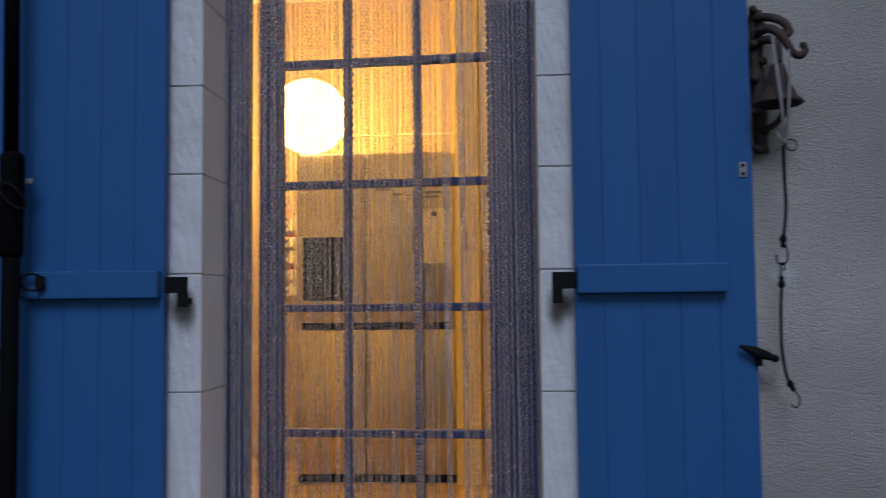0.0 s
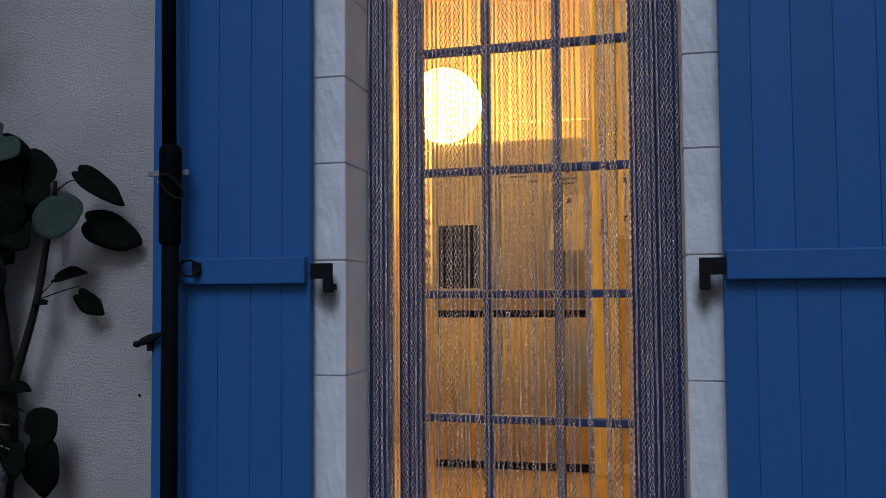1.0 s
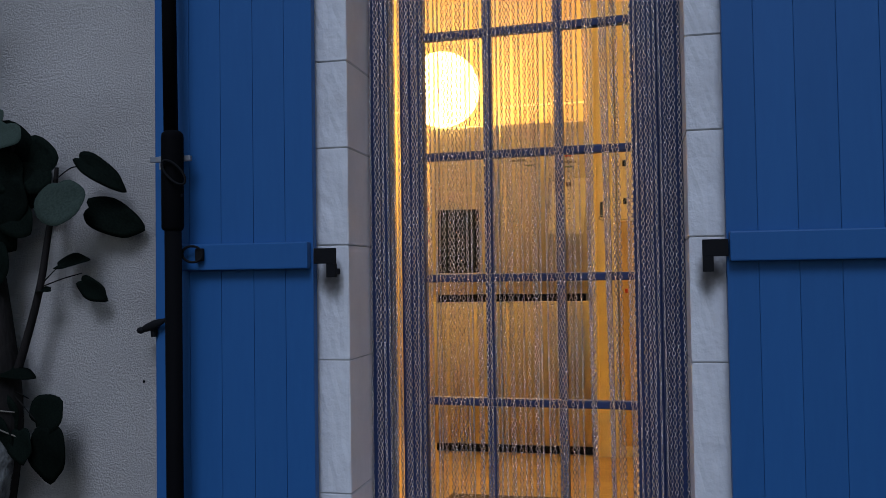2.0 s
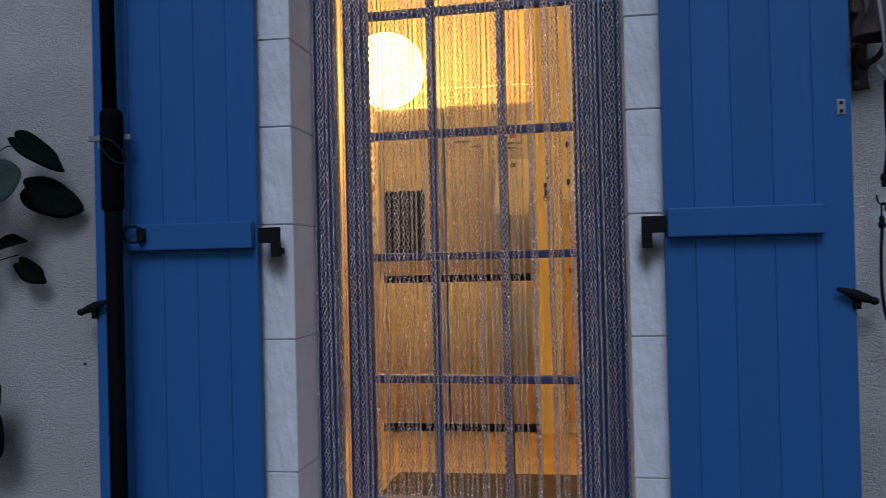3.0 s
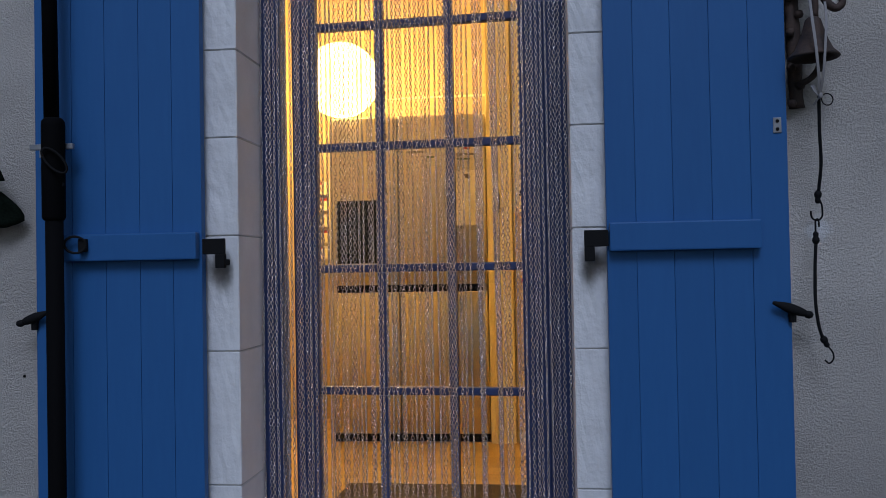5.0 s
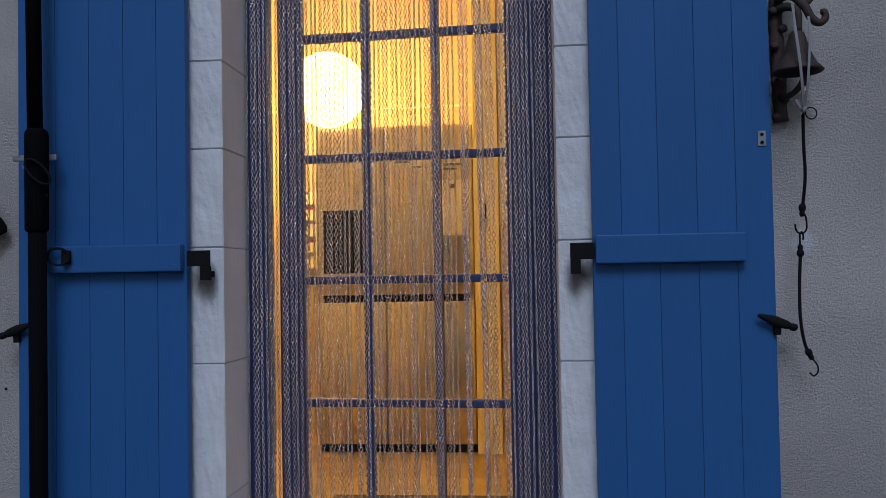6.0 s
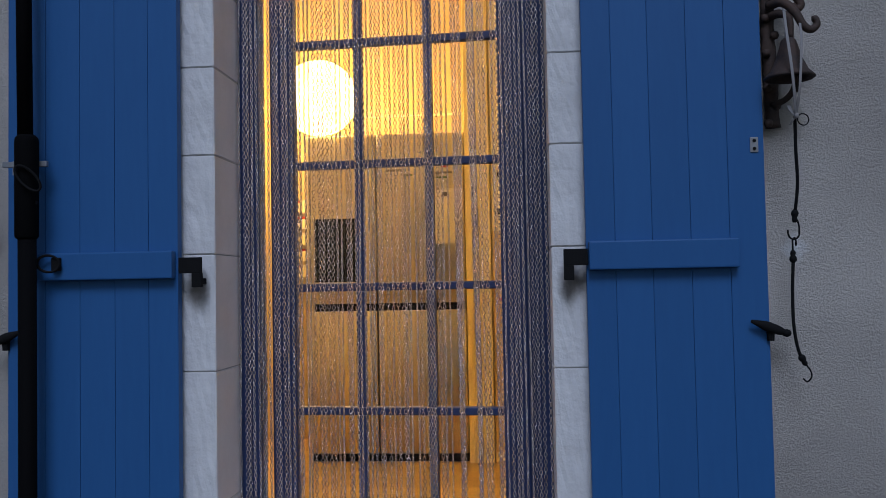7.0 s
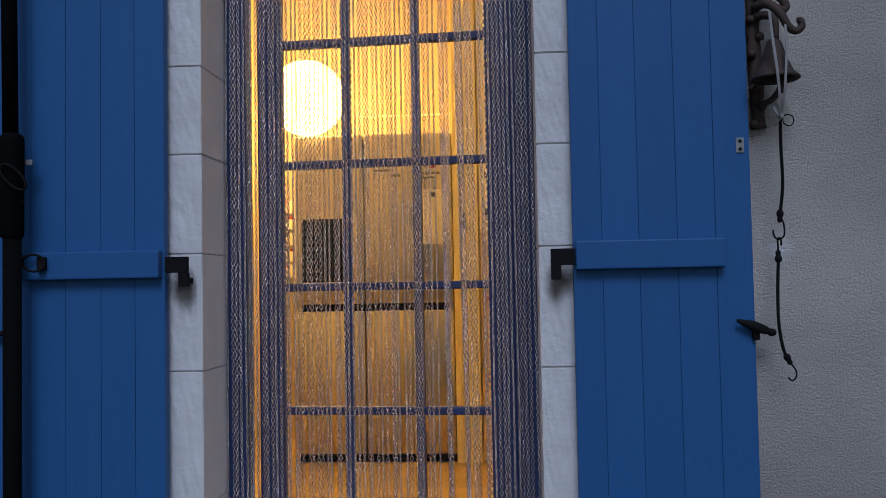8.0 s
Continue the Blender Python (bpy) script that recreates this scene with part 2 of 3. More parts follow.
def tube(points, r0, r1=None, sides=8, bm=None, flat=1.0, closed=False):
    """A round rod along points, from radius r0 to r1."""
    bm = bm or bmesh.new()
    radii = r0 if isinstance(r0, (list, tuple)) else None
    r0 = radii[0] if radii else r0
    r1 = r0 if r1 is None else r1
    pts = [Vector(p) for p in points]
    rings, n, side = [], len(pts), None
    for i, p in enumerate(pts):
        if closed:
            d = (pts[(i + 1) % n] - pts[i - 1]).normalized()
        else:
            d = (pts[min(i + 1, n - 1)] - pts[max(i - 1, 0)]).normalized()
        if side is None:
            side = d.cross(Vector((0, 1, 0)) if abs(d.y) < 0.9 else Vector((1, 0, 0))).normalized()
        side = (side - d * side.dot(d)).normalized()
        up = d.cross(side)
        r = r0 + (r1 - r0) * i / max(n - 1, 1)
        if radii:
            q = i / max(n - 1, 1) * (len(radii) - 1)
            k0 = min(int(q), len(radii) - 2)
            r = radii[k0] + (radii[k0 + 1] - radii[k0]) * (q - k0)
        rings.append([bm.verts.new(p + (side * math.cos(a) + up * math.sin(a) * flat) * r) for a in (2 * math.pi * k / sides for k in range(sides))])
    for i in range(n if closed else n - 1):
        a, b = rings[i], rings[(i + 1) % n]
        for k in range(sides):
            bm.faces.new((a[k], a[(k + 1) % sides], b[(k + 1) % sides], b[k]))
    if not closed:
        bm.faces.new(rings[0][::-1])
        bm.faces.new(rings[-1])
    return bm


def lathe(profile, centre, sides=24, bm=None, axis="z"):
    """A turned shape: profile of (radius, height)."""
    bm = bm or bmesh.new()
    rings = []
    for r, h in profile:
        ring = []
        for k in range(sides):
            a = 2 * math.pi * k / sides
            c, s = r * math.cos(a), r * math.sin(a)
            v = (c, s, h) if axis == "z" else (c, h, s)
            ring.append(bm.verts.new(Vector(centre) + Vector(v)))
        rings.append(ring)
    for a, b in zip(rings, rings[1:]):
        for k in range(sides):
            bm.faces.new((a[k], a[(k + 1) % sides], b[(k + 1) % sides], b[k]))
    bm.faces.new(rings[0][::-1])
    bm.faces.new(rings[-1])
    return bm


def ring_line(centre, rx, rz, tilt=0.0, lean=0.0, n=20, start=0.0, end=360.0):
    """Points on an ellipse in the wall's plane, tilted in it and leaning out of it."""
    out = []
    turn = Matrix.Rotation(radians(lean), 3, "Z") @ Matrix.Rotation(radians(tilt), 3, "Y")
    for k in range(n):
        a = radians(start + (end - start) * k / n)
        out.append(Vector(centre) + turn @ Vector((rx * math.cos(a), 0, rz * math.sin(a))))
    return out


# ---- ground and house shell ----
bm = bmesh.new()
bmesh.ops.create_grid(bm, x_segments=24, y_segments=24, size=400)
solid("ground", bm, M_SOIL, (0, 0, GROUND), "grey gravel ground before the house", "ground", kind="structure")

HALF = 0.45
bm = box(-7, -0.558, 0, 0.40, GROUND - 0.3, 5.2)
box(0.546, 7, 0, 0.40, GROUND - 0.3, 5.2, bm=bm)
box(-0.558, 0.546, 0, 0.40, 2.62, 5.2, bm=bm)
box(-0.558, 0.546, 0, 0.40, GROUND - 0.3, 0.40, bm=bm)
box(-0.558, -0.455, 0.206, 0.40, 0.40, 2.62, bm=bm)
box(0.455, 0.546, 0.206, 0.40, 0.40, 2.62, bm=bm)
solid("wall_south", bm, M_RENDER, (0, 0, GROUND), "beige roughcast rendered house wall", "wall", kind="structure")

X0, X1, YB, YR = -1.9, 1.15, 3.35, 2.72
# unseen side walls, set close together so they throw lamp light back
solid("wall_west", box(X0 - 0.15, X0, 0.40, YB + 0.15, FLOOR - 0.2, CEIL + 0.1), M_WHITE, (X0, 1, FLOOR), "off-white plastered room wall out of view, bouncing lamp light", "wall", kind="structure")
solid("wall_east", box(X1, X1 + 0.15, 0.40, YB + 0.15, FLOOR - 0.2, CEIL + 0.1), M_WHITE, (X1, 1, FLOOR), "off-white plastered room wall out of view, bouncing lamp light", "wall", kind="structure")
solid("wall_north", box(X0, X1, YB, YB + 0.15, FLOOR - 0.2, CEIL + 0.1), M_PLASTER, (0, YB, FLOOR), "cream plastered wall behind the fridge", "wall", kind="structure")
solid("wall_partition", box(0.115, X1 - 0.003, YR, YB - 0.003, FLOOR + 0.003, CEIL - 0.003), M_PLASTER, (0.8, YR, FLOOR), "cream plastered wall beside the fridge", "wall", kind="structure")
# unseen room side of the south wall, white for the same bounce
bm = box(X0, -0.56, 0.402, 0.42, FLOOR, CEIL)
box(0.56, X1, 0.402, 0.42, FLOOR, CEIL, bm=bm)
box(-0.56, 0.56, 0.402, 0.42, 2.66, CEIL, bm=bm)
solid("wall_lining", bm, M_WHITE, (0, 0.41, FLOOR), "off-white plaster lining round the doorway", "wall", kind="structure")
# ceiling above the view, lightened to return more of the lamp's light
solid("ceiling", box(X0 - 0.1, X1 + 0.1, 0.40, YB + 0.1, CEIL, CEIL + 0.12), M_CEIL, (0, 1.9, CEIL), "off-white painted plaster ceiling", "ceiling", kind="structure")
solid("roof", box(-7, 7, -0.02, 4.0, 5.2, 5.4), M_MORTAR, (0, 2, 5.2), "plain roof slab over the house", "roof", kind="structure")

floor_ob = solid("floor", box(X0, X1, 0.28, YB, FLOOR - 0.15, FLOOR - 0.004), M_WOOD, (0, 0.3, FLOOR), "orange-brown boarded wooden floor", "floor", kind="structure")
solid("door_sill", box(-0.45, 0.45, -0.03, 0.30, 0.401, 0.446, 0.006), M_STONE_CUT, (0, 0, 0.401), "pale stone door sill", "sill", kind="structure")

# ---- stone surround ----
JOINTS = (0.405, 0.822, 1.185, 1.5, 1.769, 2.01, 2.25, 2.615)


def stone_block(parent, x0, x1, z0, z1, seed):
    """A block with a rough picked face and a sawn return."""
    rnd = random.Random(seed)
    b = bmesh.new()
    bmesh.ops.create_cube(b, size=1)
    bmesh.ops.scale(b, verts=b.verts, vec=(x1 - x0, 0.207, z1 - z0))
    bmesh.ops.translate(b, verts=b.verts, vec=((x0 + x1) / 2, 0.0995, (z0 + z1) / 2))
    bmesh.ops.bevel(b, geom=b.edges, offset=0.0022, segments=2, affect="EDGES")
    front = [f for f in b.faces if f.normal.y < -0.9]
    bmesh.ops.subdivide_edges(b, edges=list({e for f in front for e in f.edges}), cuts=7, use_grid_fill=True)
    for v in b.verts:
        if v.co.y < 0.0 and x0 + 0.006 < v.co.x < x1 - 0.006 and z0 + 0.006 < v.co.z < z1 - 0.006:
            v.co.y += rnd.uniform(-0.0016, 0.0016)
    for f in b.faces:
        f.material_index = 1 if abs(f.normal.x) > 0.9 else 0
    return part("stone", b, [M_STONE, M_STONE_CUT], parent)


for side, name in ((-1, "door_surround_west"), (1, "door_surround_east")):
    xo = 0.5565 if side < 0 else 0.5445
    lo, hi = (-xo, -HALF) if side < 0 else (HALF, xo)
    sur = thing(name, (side * 0.5, 0.1, 0.40), "whitish painted dressed stone door surround", "surround", kind="structure")
    part("mortar", box(lo + 0.004, hi - 0.003, 0.0005, 0.204, 0.402, 2.618), M_MORTAR, sur)
    for i, (a, c) in enumerate(zip(JOINTS, JOINTS[1:])):
        stone_block(sur, lo, hi, a + 0.0011, c - 0.0011, 10 * side + i)

# ---- glazed door, ajar ----
frame_ob = thing("door_frame", (0, 0.24, FLOOR), "blue painted wooden door frame, coloured darker for shade", "door frame", kind="structure")
part("jamb", box(-0.4545, -0.392, 0.2075, 0.272, FLOOR + 0.006, 2.612, 0.004), M_BLUE_SHADED, frame_ob)
part("jamb", box(0.3888, 0.4545, 0.2075, 0.272, FLOOR + 0.006, 2.612, 0.001), M_BLUE_SHADED, frame_ob)
part("stop", box(0.372, 0.4545, 0.2768, 0.302, FLOOR + 0.006, 2.612, 0.002), M_BLUE_SHADED, frame_ob)
part("head", box(-0.391, 0.391, 0.212, 0.272, 2.575, 2.612, 0.004), M_BLUE_SHADED, frame_ob)

HX, HY = 0.388, 0.232
leaf = thing("glazed_door", (HX, HY, FLOOR + 0.012), "blue glazed door with small panes, coloured darker for shade, slightly ajar", "door")
LX0, LX1, GX0, GX1 = HX - 0.766, HX + 0.0004, -0.304, 0.313
ROWS = (0.672, 1.038, 1.404, 1.771, 2.138, 2.504)
COLS = (GX0, -0.1065, 0.1055, GX1)
ya, yb = HY, HY + 0.04
part("stile", box(LX0, GX0, ya, yb, FLOOR + 0.014, 2.57, 0.004), M_BLUE_SHADED, leaf)
part("stile", box(GX1, LX1, ya, yb, FLOOR + 0.014, 2.57, 0.0015), M_BLUE_SHADED, leaf)
part("top_rail", box(GX0 + 0.001, GX1 - 0.001, ya, yb, ROWS[-1], 2.57, 0.003), M_BLUE_SHADED, leaf)
part("bottom_rail", box(GX0 + 0.001, GX1 - 0.001, ya, yb, FLOOR + 0.014, ROWS[0] + 0.012, 0.003), M_BLUE_SHADED, leaf)
for z in ROWS[1:-1]:
    part("glazing_bar", box(GX0 + 0.001, GX1 - 0.001, ya + 0.004, yb - 0.004, z - 0.012, z + 0.012, 0.005), M_BLUE_SHADED, leaf)
for x in COLS[1:-1]:
    for z0, z1 in zip(ROWS, ROWS[1:]):
        part("glazing_bar", box(x - 0.0125, x + 0.0125, ya + 0.004, yb - 0.004, z0 + 0.0125, z1 - 0.0125, 0.004), M_BLUE_SHADED, leaf)
for xa, xb in zip(COLS, COLS[1:]):
    for za, zb in zip(ROWS, ROWS[1:]):
        pane = part("pane", box(xa + 0.008, xb - 0.008, ya + 0.018, ya + 0.022, za + 0.008, zb - 0.008), M_GLASS, leaf, "clear window glass")
        pane.visible_shadow = False
leaf.rotation_euler = (0, 0, radians(-3.4))

# ---- chain curtain ----
curtain = thing("chain_curtain", (0, 0.185, 2.59), "silvery aluminium chain fly curtain hanging in the doorway", "curtain")
part("rail", box(-0.446, 0.446, 0.175, 0.197, 2.575, 2.61, 0.003), M_ALU, curtain, "aluminium hanging rail")
CHAIN_TOP, CHAIN_LEN, PITCH = 2.574, 2.08, 0.0209


def chain_mesh(seed):
    """A strand of wire links: a teardrop eye and, a quarter turn round, the narrow eye that joins it to the next."""
    rnd = random.Random(seed)
    verts, faces = [], []
    wire, sides = 0.00138, 5
    big, small = [], []
    for k in range(12):
        a = 2 * math.pi * k / 12
        big.append(((0.0044 - 0.0013 * math.cos(a)) * math.sin(a), 0.0068 * math.cos(a)))
    for k in range(8):
        a = 2 * math.pi * k / 8
        small.append((0.0021 * math.sin(a), 0.0056 * math.cos(a)))
    twist, ox, oy = rnd.choice((rnd.gauss(0, 0.3), rnd.gauss(0, 0.4), rnd.gauss(0, 0.5), rnd.uniform(0, 3.14))), 0.0, 0.0
    turn, last = 0.0, None
    for i in range(int(CHAIN_LEN / PITCH)):
        turn = 0.6 * turn + rnd.gauss(0, 0.012)
        twist += turn
        ox, oy = 0.9 * ox + rnd.gauss(0, 0.0003), 0.9 * oy + rnd.gauss(0, 0.0004)
        for loop, drop, quarter in ((big, 0.008, 0.0), (small, 0.0188, math.pi / 2)):
            z, base, n = -drop - i * PITCH, len(verts), len(loop)
            w = twist + quarter + rnd.gauss(0, 0.1)
            c, s = math.cos(w), math.sin(w)
            for k in range(n):
                x, h = loop[k]
                tx, th = loop[(k + 1) % n][0] - loop[k - 1][0], loop[(k + 1) % n][1] - loop[k - 1][1]
                q = math.hypot(tx, th)
                nx, nh = th / q, -tx / q
                for j in range(sides):
                    b = 2 * math.pi * (j + 0.5) / sides
                    u, v = wire * math.cos(b), wire * math.sin(b)
                    px, pz = x + nx * u, h + nh * u
                    verts.append((ox + px * c - v * s, oy + px * s + v * c, z + pz))
            if last is not None:
                faces.append((last, base, base + 1))
            last = base + (n // 2) * sides
            for k in range(n):
                for j in range(sides):
                    k2, j2 = (k + 1) % n, (j + 1) % sides
                    faces.append((base + k * sides + j, base + k2 * sides + j, base + k2 * sides + j2, base + k * sides + j2))
    me = bpy.data.meshes.new("strand")
    me.from_pydata(verts, [], faces)
    me.materials.append(M_ALU)
    for p in me.polygons:
        p.use_smooth = True
    return me


STRANDS = [chain_mesh(s) for s in range(23)]
rnd = random.Random(5)
# the east strands hang in uneven bunches: place at the top, drift to the bottom
BUNCHED = ((0.1371, 0.002), (0.1518, 0.0), (0.1648, 0.002), (0.1811, 0.011), (0.1941, 0.0), (0.2055, -0.003), (0.2250, 0.017), (0.2380, 0.005), (0.2461, 0.004), (0.2590, 0.005), (0.2720, 0.004), (0.2994, 0.002))
hung, x = [], -0.441
while x < 0.131:
    hung.append((x, rnd.gauss(0, 0.002)))
    x += rnd.gauss(0.0131, 0.0007)
hung.extend(BUNCHED)
x = 0.3125
while x < 0.449:
    hung.append((x, rnd.gauss(0, 0.0015)))
    x += rnd.gauss(0.0129, 0.0003)
for i, (x, drift) in enumerate(hung):
    ob = new("strand", STRANDS[(i * 4) % len(STRANDS)])
    ob.parent = curtain
    ob.location = Vector((x, 0.186 + rnd.uniform(-0.004, 0.004), CHAIN_TOP + rnd.uniform(-PITCH, 0))) - Vector(curtain.location)
    ob.rotation_euler = (rnd.gauss(0, 0.0012), -math.atan2(drift, 1.4), 0)


# ---- shutters ----
def shutter(side):
    """A ledged shutter of five boards, folded back on the wall."""
    sh = thing("shutter", (side * 0.755, -0.035, 0.45), "blue painted boarded wooden shutter folded open against the wall", "shutter", "door shutters")
    edges = (0.5355, 0.6095, 0.7025, 0.7985, 0.894, 0.984) if side > 0 else (0.535, 0.616, 0.709, 0.806, 0.902, 1.008)
    for a, c in zip(edges, edges[1:]):
        x0, x1 = sorted((side * (a + 0.0004), side * (c - 0.0004)))
        part("board", box(x0, x1, -0.05, -0.022, 0.45, 2.60, 0.0016), M_BLUE, sh)
    part("backing", box(*sorted((side * (edges[0] + 0.003), side * (edges[-1] - 0.004))), -0.0468, -0.0205, 0.452, 2.598), M_BLUE, sh)
    x0, x1 = sorted((side * 0.541, side * (0.911 if side > 0 else 0.924)))
    bar = part("ledge", box(x0, x1, -0.078, -0.0502, 1.4365, 1.509, 0.004), M_BLUE, sh)
    for k in (0, 3):
        xx = side * (0.555 + 0.105 * k)
        part("screw", lathe([(0.0001, 0), (0.0045, 0), (0.0045, 0.001), (0.0001, 0.0012)], (xx, -0.0788, 1.497 - 0.006 * (k % 2)), 10, axis="y"), M_BLUE, bar)
    # hinge plate and its pin block on the stone
    near = 0.478 if side > 0 else 0.468
    a, c = sorted((side * near, side * (near + 0.061)))
    hinge = part("hinge", box(a, c, -0.064, -0.052, 1.449, 1.491, 0.002), M_IRON, sh, "black iron hinge")
    a, c = sorted((side * (near + 0.0005), side * (near + 0.026)))
    part("hinge_pin", box(a, c, -0.0634, -0.046, 1.412, 1.4492, 0.0015), M_IRON, hinge)
    part("pin_root", box(*sorted((side * (near + 0.007), side * (near + 0.020))), -0.0465, 0.004, 1.420, 1.436, 0.002), M_IRON, hinge)
    # small two-hole plate at the outer edge
    a, c = sorted((side * (edges[-1] - 0.034), side * (edges[-1] - 0.014)))
    plate = part("keeper_plate", box(a, c, -0.053, -0.0502, 1.724, 1.762, 0.001), M_ZINC, sh, "small zinc plate with two screw holes")
    for z in (1.733, 1.753):
        part("screw_hole", lathe([(0.0001, 0), (0.0045, 0), (0.0045, 0.001), (0.0001, 0.001)], ((a + c) / 2, -0.0545, z), 10, axis="y"), M_IRON, plate)
    return sh, bar


sh_w, bar_w = shutter(-1)
sh_e, bar_e = shutter(1)

# pull ring on the west shutter
pull = part("ring_bracket", box(-0.864, -0.841, -0.092, -0.0785, 1.462, 1.497, 0.003), M_IRON, sh_w, "black iron pull ring bracket")
part("pull_ring", tube(ring_line((-0.868, -0.098, 1.481), 0.028, 0.022, 8, 12), 0.0036, sides=6, closed=True), M_IRON, pull)


def shutter_dog(side, x):
    """A cast lever that holds the shutter against the wall."""
    dog = thing("shutter_dog", (x, -0.03, 1.275), "black cast iron shutter dog holding the shutter open", "shutter dog", "shutter dogs")
    part("stem", tube([(x, 0.01, 1.275), (x, -0.062, 1.275)], 0.006, sides=8), M_IRON, dog)
    part("pin", tube([(x - side * 0.006, -0.055, 1.252), (x - side * 0.006, -0.055, 1.283)], 0.009, 0.011, sides=8), M_IRON, dog)
    pts = smooth_line([(x + side * 0.028, -0.064, 1.272), (x, -0.066, 1.282), (x - side * 0.03, -0.068, 1.293), (x - side * 0.056, -0.07, 1.302)])
    part("lever", tube(pts, (0.006, 0.011, 0.012, 0.013, 0.010, 0.007, 0.004), sides=10, flat=0.7), M_IRON, dog, smooth=True)
    part("knob", lathe([(0.001, -0.01), (0.009, -0.007), (0.012, 0), (0.009, 0.007), (0.001, 0.01)], (x + side * 0.03, -0.064, 1.271), 10), M_IRON, dog, smooth=True)


shutter_dog(1, 0.99)
shutter_dog(-1, -1.016)

# ---- black telescopic pole before the west shutter ----
pole = thing("telescopic_pole", (-0.908, -0.125, GROUND), "black telescopic pole standing in front of the shutter", "pole")
part("lower_tube", tube([(-0.905, -0.125, GROUND), (-0.910, -0.125, 1.56)], 0.0228, sides=20), M_BLACK, pole, smooth=True)
part("upper_tube", tube([(-0.915, -0.125, 1.81), (-0.926, -0.125, 2.75)], 0.0195, sides=20), M_BLACK, pole, smooth=True)
sleeve = part("sleeve", lathe([(0.020, -0.005), (0.027, 0), (0.0295, 0.006), (0.0300, 0.25), (0.0285, 0.262), (0.021, 0.27)], (-0.911, -0.125, 1.548), 24), M_BLACK, pole, smooth=True)
part("clamp_bar", box(-0.989, -0.867, -0.108, -0.096, 1.737, 1.752, 0.002), M_ZINC, sleeve, "short grey clamp bar")
part("cord_ring", tube(ring_line((-0.888, -0.16, 1.700), 0.042, 0.019, 46, 10), 0.0034, sides=6, closed=True), M_RUBBER, sleeve)
part("screw", lathe([(0.001, 0), (0.005, 0), (0.005, 0.006), (0.001, 0.006)], (-0.883, -0.133, 1.64), 8, axis="y"), M_IRON, sleeve)

# ---- bell, tapes and elastic cord ----
bell = thing("wall_bell", (1.015, -0.01, 1.78), "rusty cast iron bell on a wall bracket", "bell")
bm = bmesh.new()
rnd = random.Random(3)
bm = tube(smooth_line([(1.019, -0.012, 1.79), (1.016, -0.012, 1.86), (1.016, -0.012, 1.95), (1.013, -0.012, 2.05), (1.016, -0.012, 2.16)], 6), 0.018, 0.017, sides=10, bm=bm, flat=0.6)
for v in bm.verts:
    v.co.x += rnd.uniform(-0.003, 0.003)
    v.co.y += rnd.uniform(-0.002, 0.002)
part("back_plate", bm, M_RUST, bell, "ornate rusty back plate", smooth=True)
part("scroll", tube(smooth_line([(1.012, -0.03, 2.10), (1.035, -0.07, 2.095), (1.058, -0.09, 2.065), (1.075, -0.095, 2.03), (1.093, -0.095, 2.017), (1.108, -0.095, 2.028), (1.106, -0.095, 2.043), (1.098, -0.095, 2.043)]), 0.012, 0.008, sides=8), M_RUST, bell, smooth=True)
part("scroll", tube(smooth_line([(1.012, -0.02, 2.14), (1.04, -0.05, 2.13), (1.066, -0.07, 2.11), (1.078, -0.075, 2.085), (1.066, -0.075, 2.075), (1.056, -0.075, 2.088)]), 0.012, 0.009, sides=8), M_RUST, bell, smooth=True)
part("yoke", tube(smooth_line([(1.016, -0.02, 2.075), (1.03, -0.06, 2.07), (1.045, -0.085, 2.05), (1.047, -0.085, 2.0)]), 0.012, 0.008, sides=8), M_RUST, bell, smooth=True)
for k in range(9):
    z, sx = 1.80 + 0.045 * k, 0.014 if k % 2 else -0.008
    part("boss", lathe([(0.001, -0.011), (0.009, -0.008), (0.012, 0), (0.009, 0.008), (0.001, 0.011)], (1.012 + sx, -0.026, z), 8), M_RUST, bell, smooth=True)
part("bell_cup", lathe([(0.001, 0.096), (0.012, 0.095), (0.018, 0.089), (0.024, 0.068), (0.033, 0.040), (0.045, 0.014), (0.059, 0.0), (0.061, -0.004), (0.057, -0.007), (0.044, 0.004), (0.030, 0.022), (0.001, 0.06)], (1.042, -0.085, 1.905), 28), M_RUST, bell, "rust-brown flared bell", smooth=True)
part("clapper", tube(smooth_line([(1.05, -0.085, 1.95), (1.056, -0.085, 1.89), (1.055, -0.085, 1.866)]), 0.005, 0.009, sides=8), M_RUST, bell, smooth=True)
part("hanger", tube([(1.047, -0.085, 1.99), (1.047, -0.085, 2.02)], 0.006, sides=8), M_RUST, bell)
part("lower_scroll", tube(smooth_line([(1.016, -0.02, 1.848), (1.036, -0.045, 1.852), (1.052, -0.055, 1.866), (1.061, -0.06, 1.885), (1.066, -0.06, 1.915)]), 0.008, 0.008, sides=8), M_RUST, bell, smooth=True)

tape = thing("tied_tape", (1.05, -0.15, 1.8), "white tape looped over the bell bracket", "tape")


def ribbon(points, wide, name="strap"):
    bm = bmesh.new()
    pts = smooth_line(points)
    rows = [[bm.verts.new(p + Vector((dx, dy, 0))) for dx, dy in ((-wide, 0), (wide, 0.001), (wide, 0.003), (-wide, 0.002))] for p in pts]
    for a, c in zip(rows, rows[1:]):
        for k in range(4):
            bm.faces.new((a[k], a[(k + 1) % 4], c[(k + 1) % 4], c[k]))
    bm.faces.new(rows[0]), bm.faces.new(rows[-1][::-1])
    part(name, bm, M_TAPE, tape)


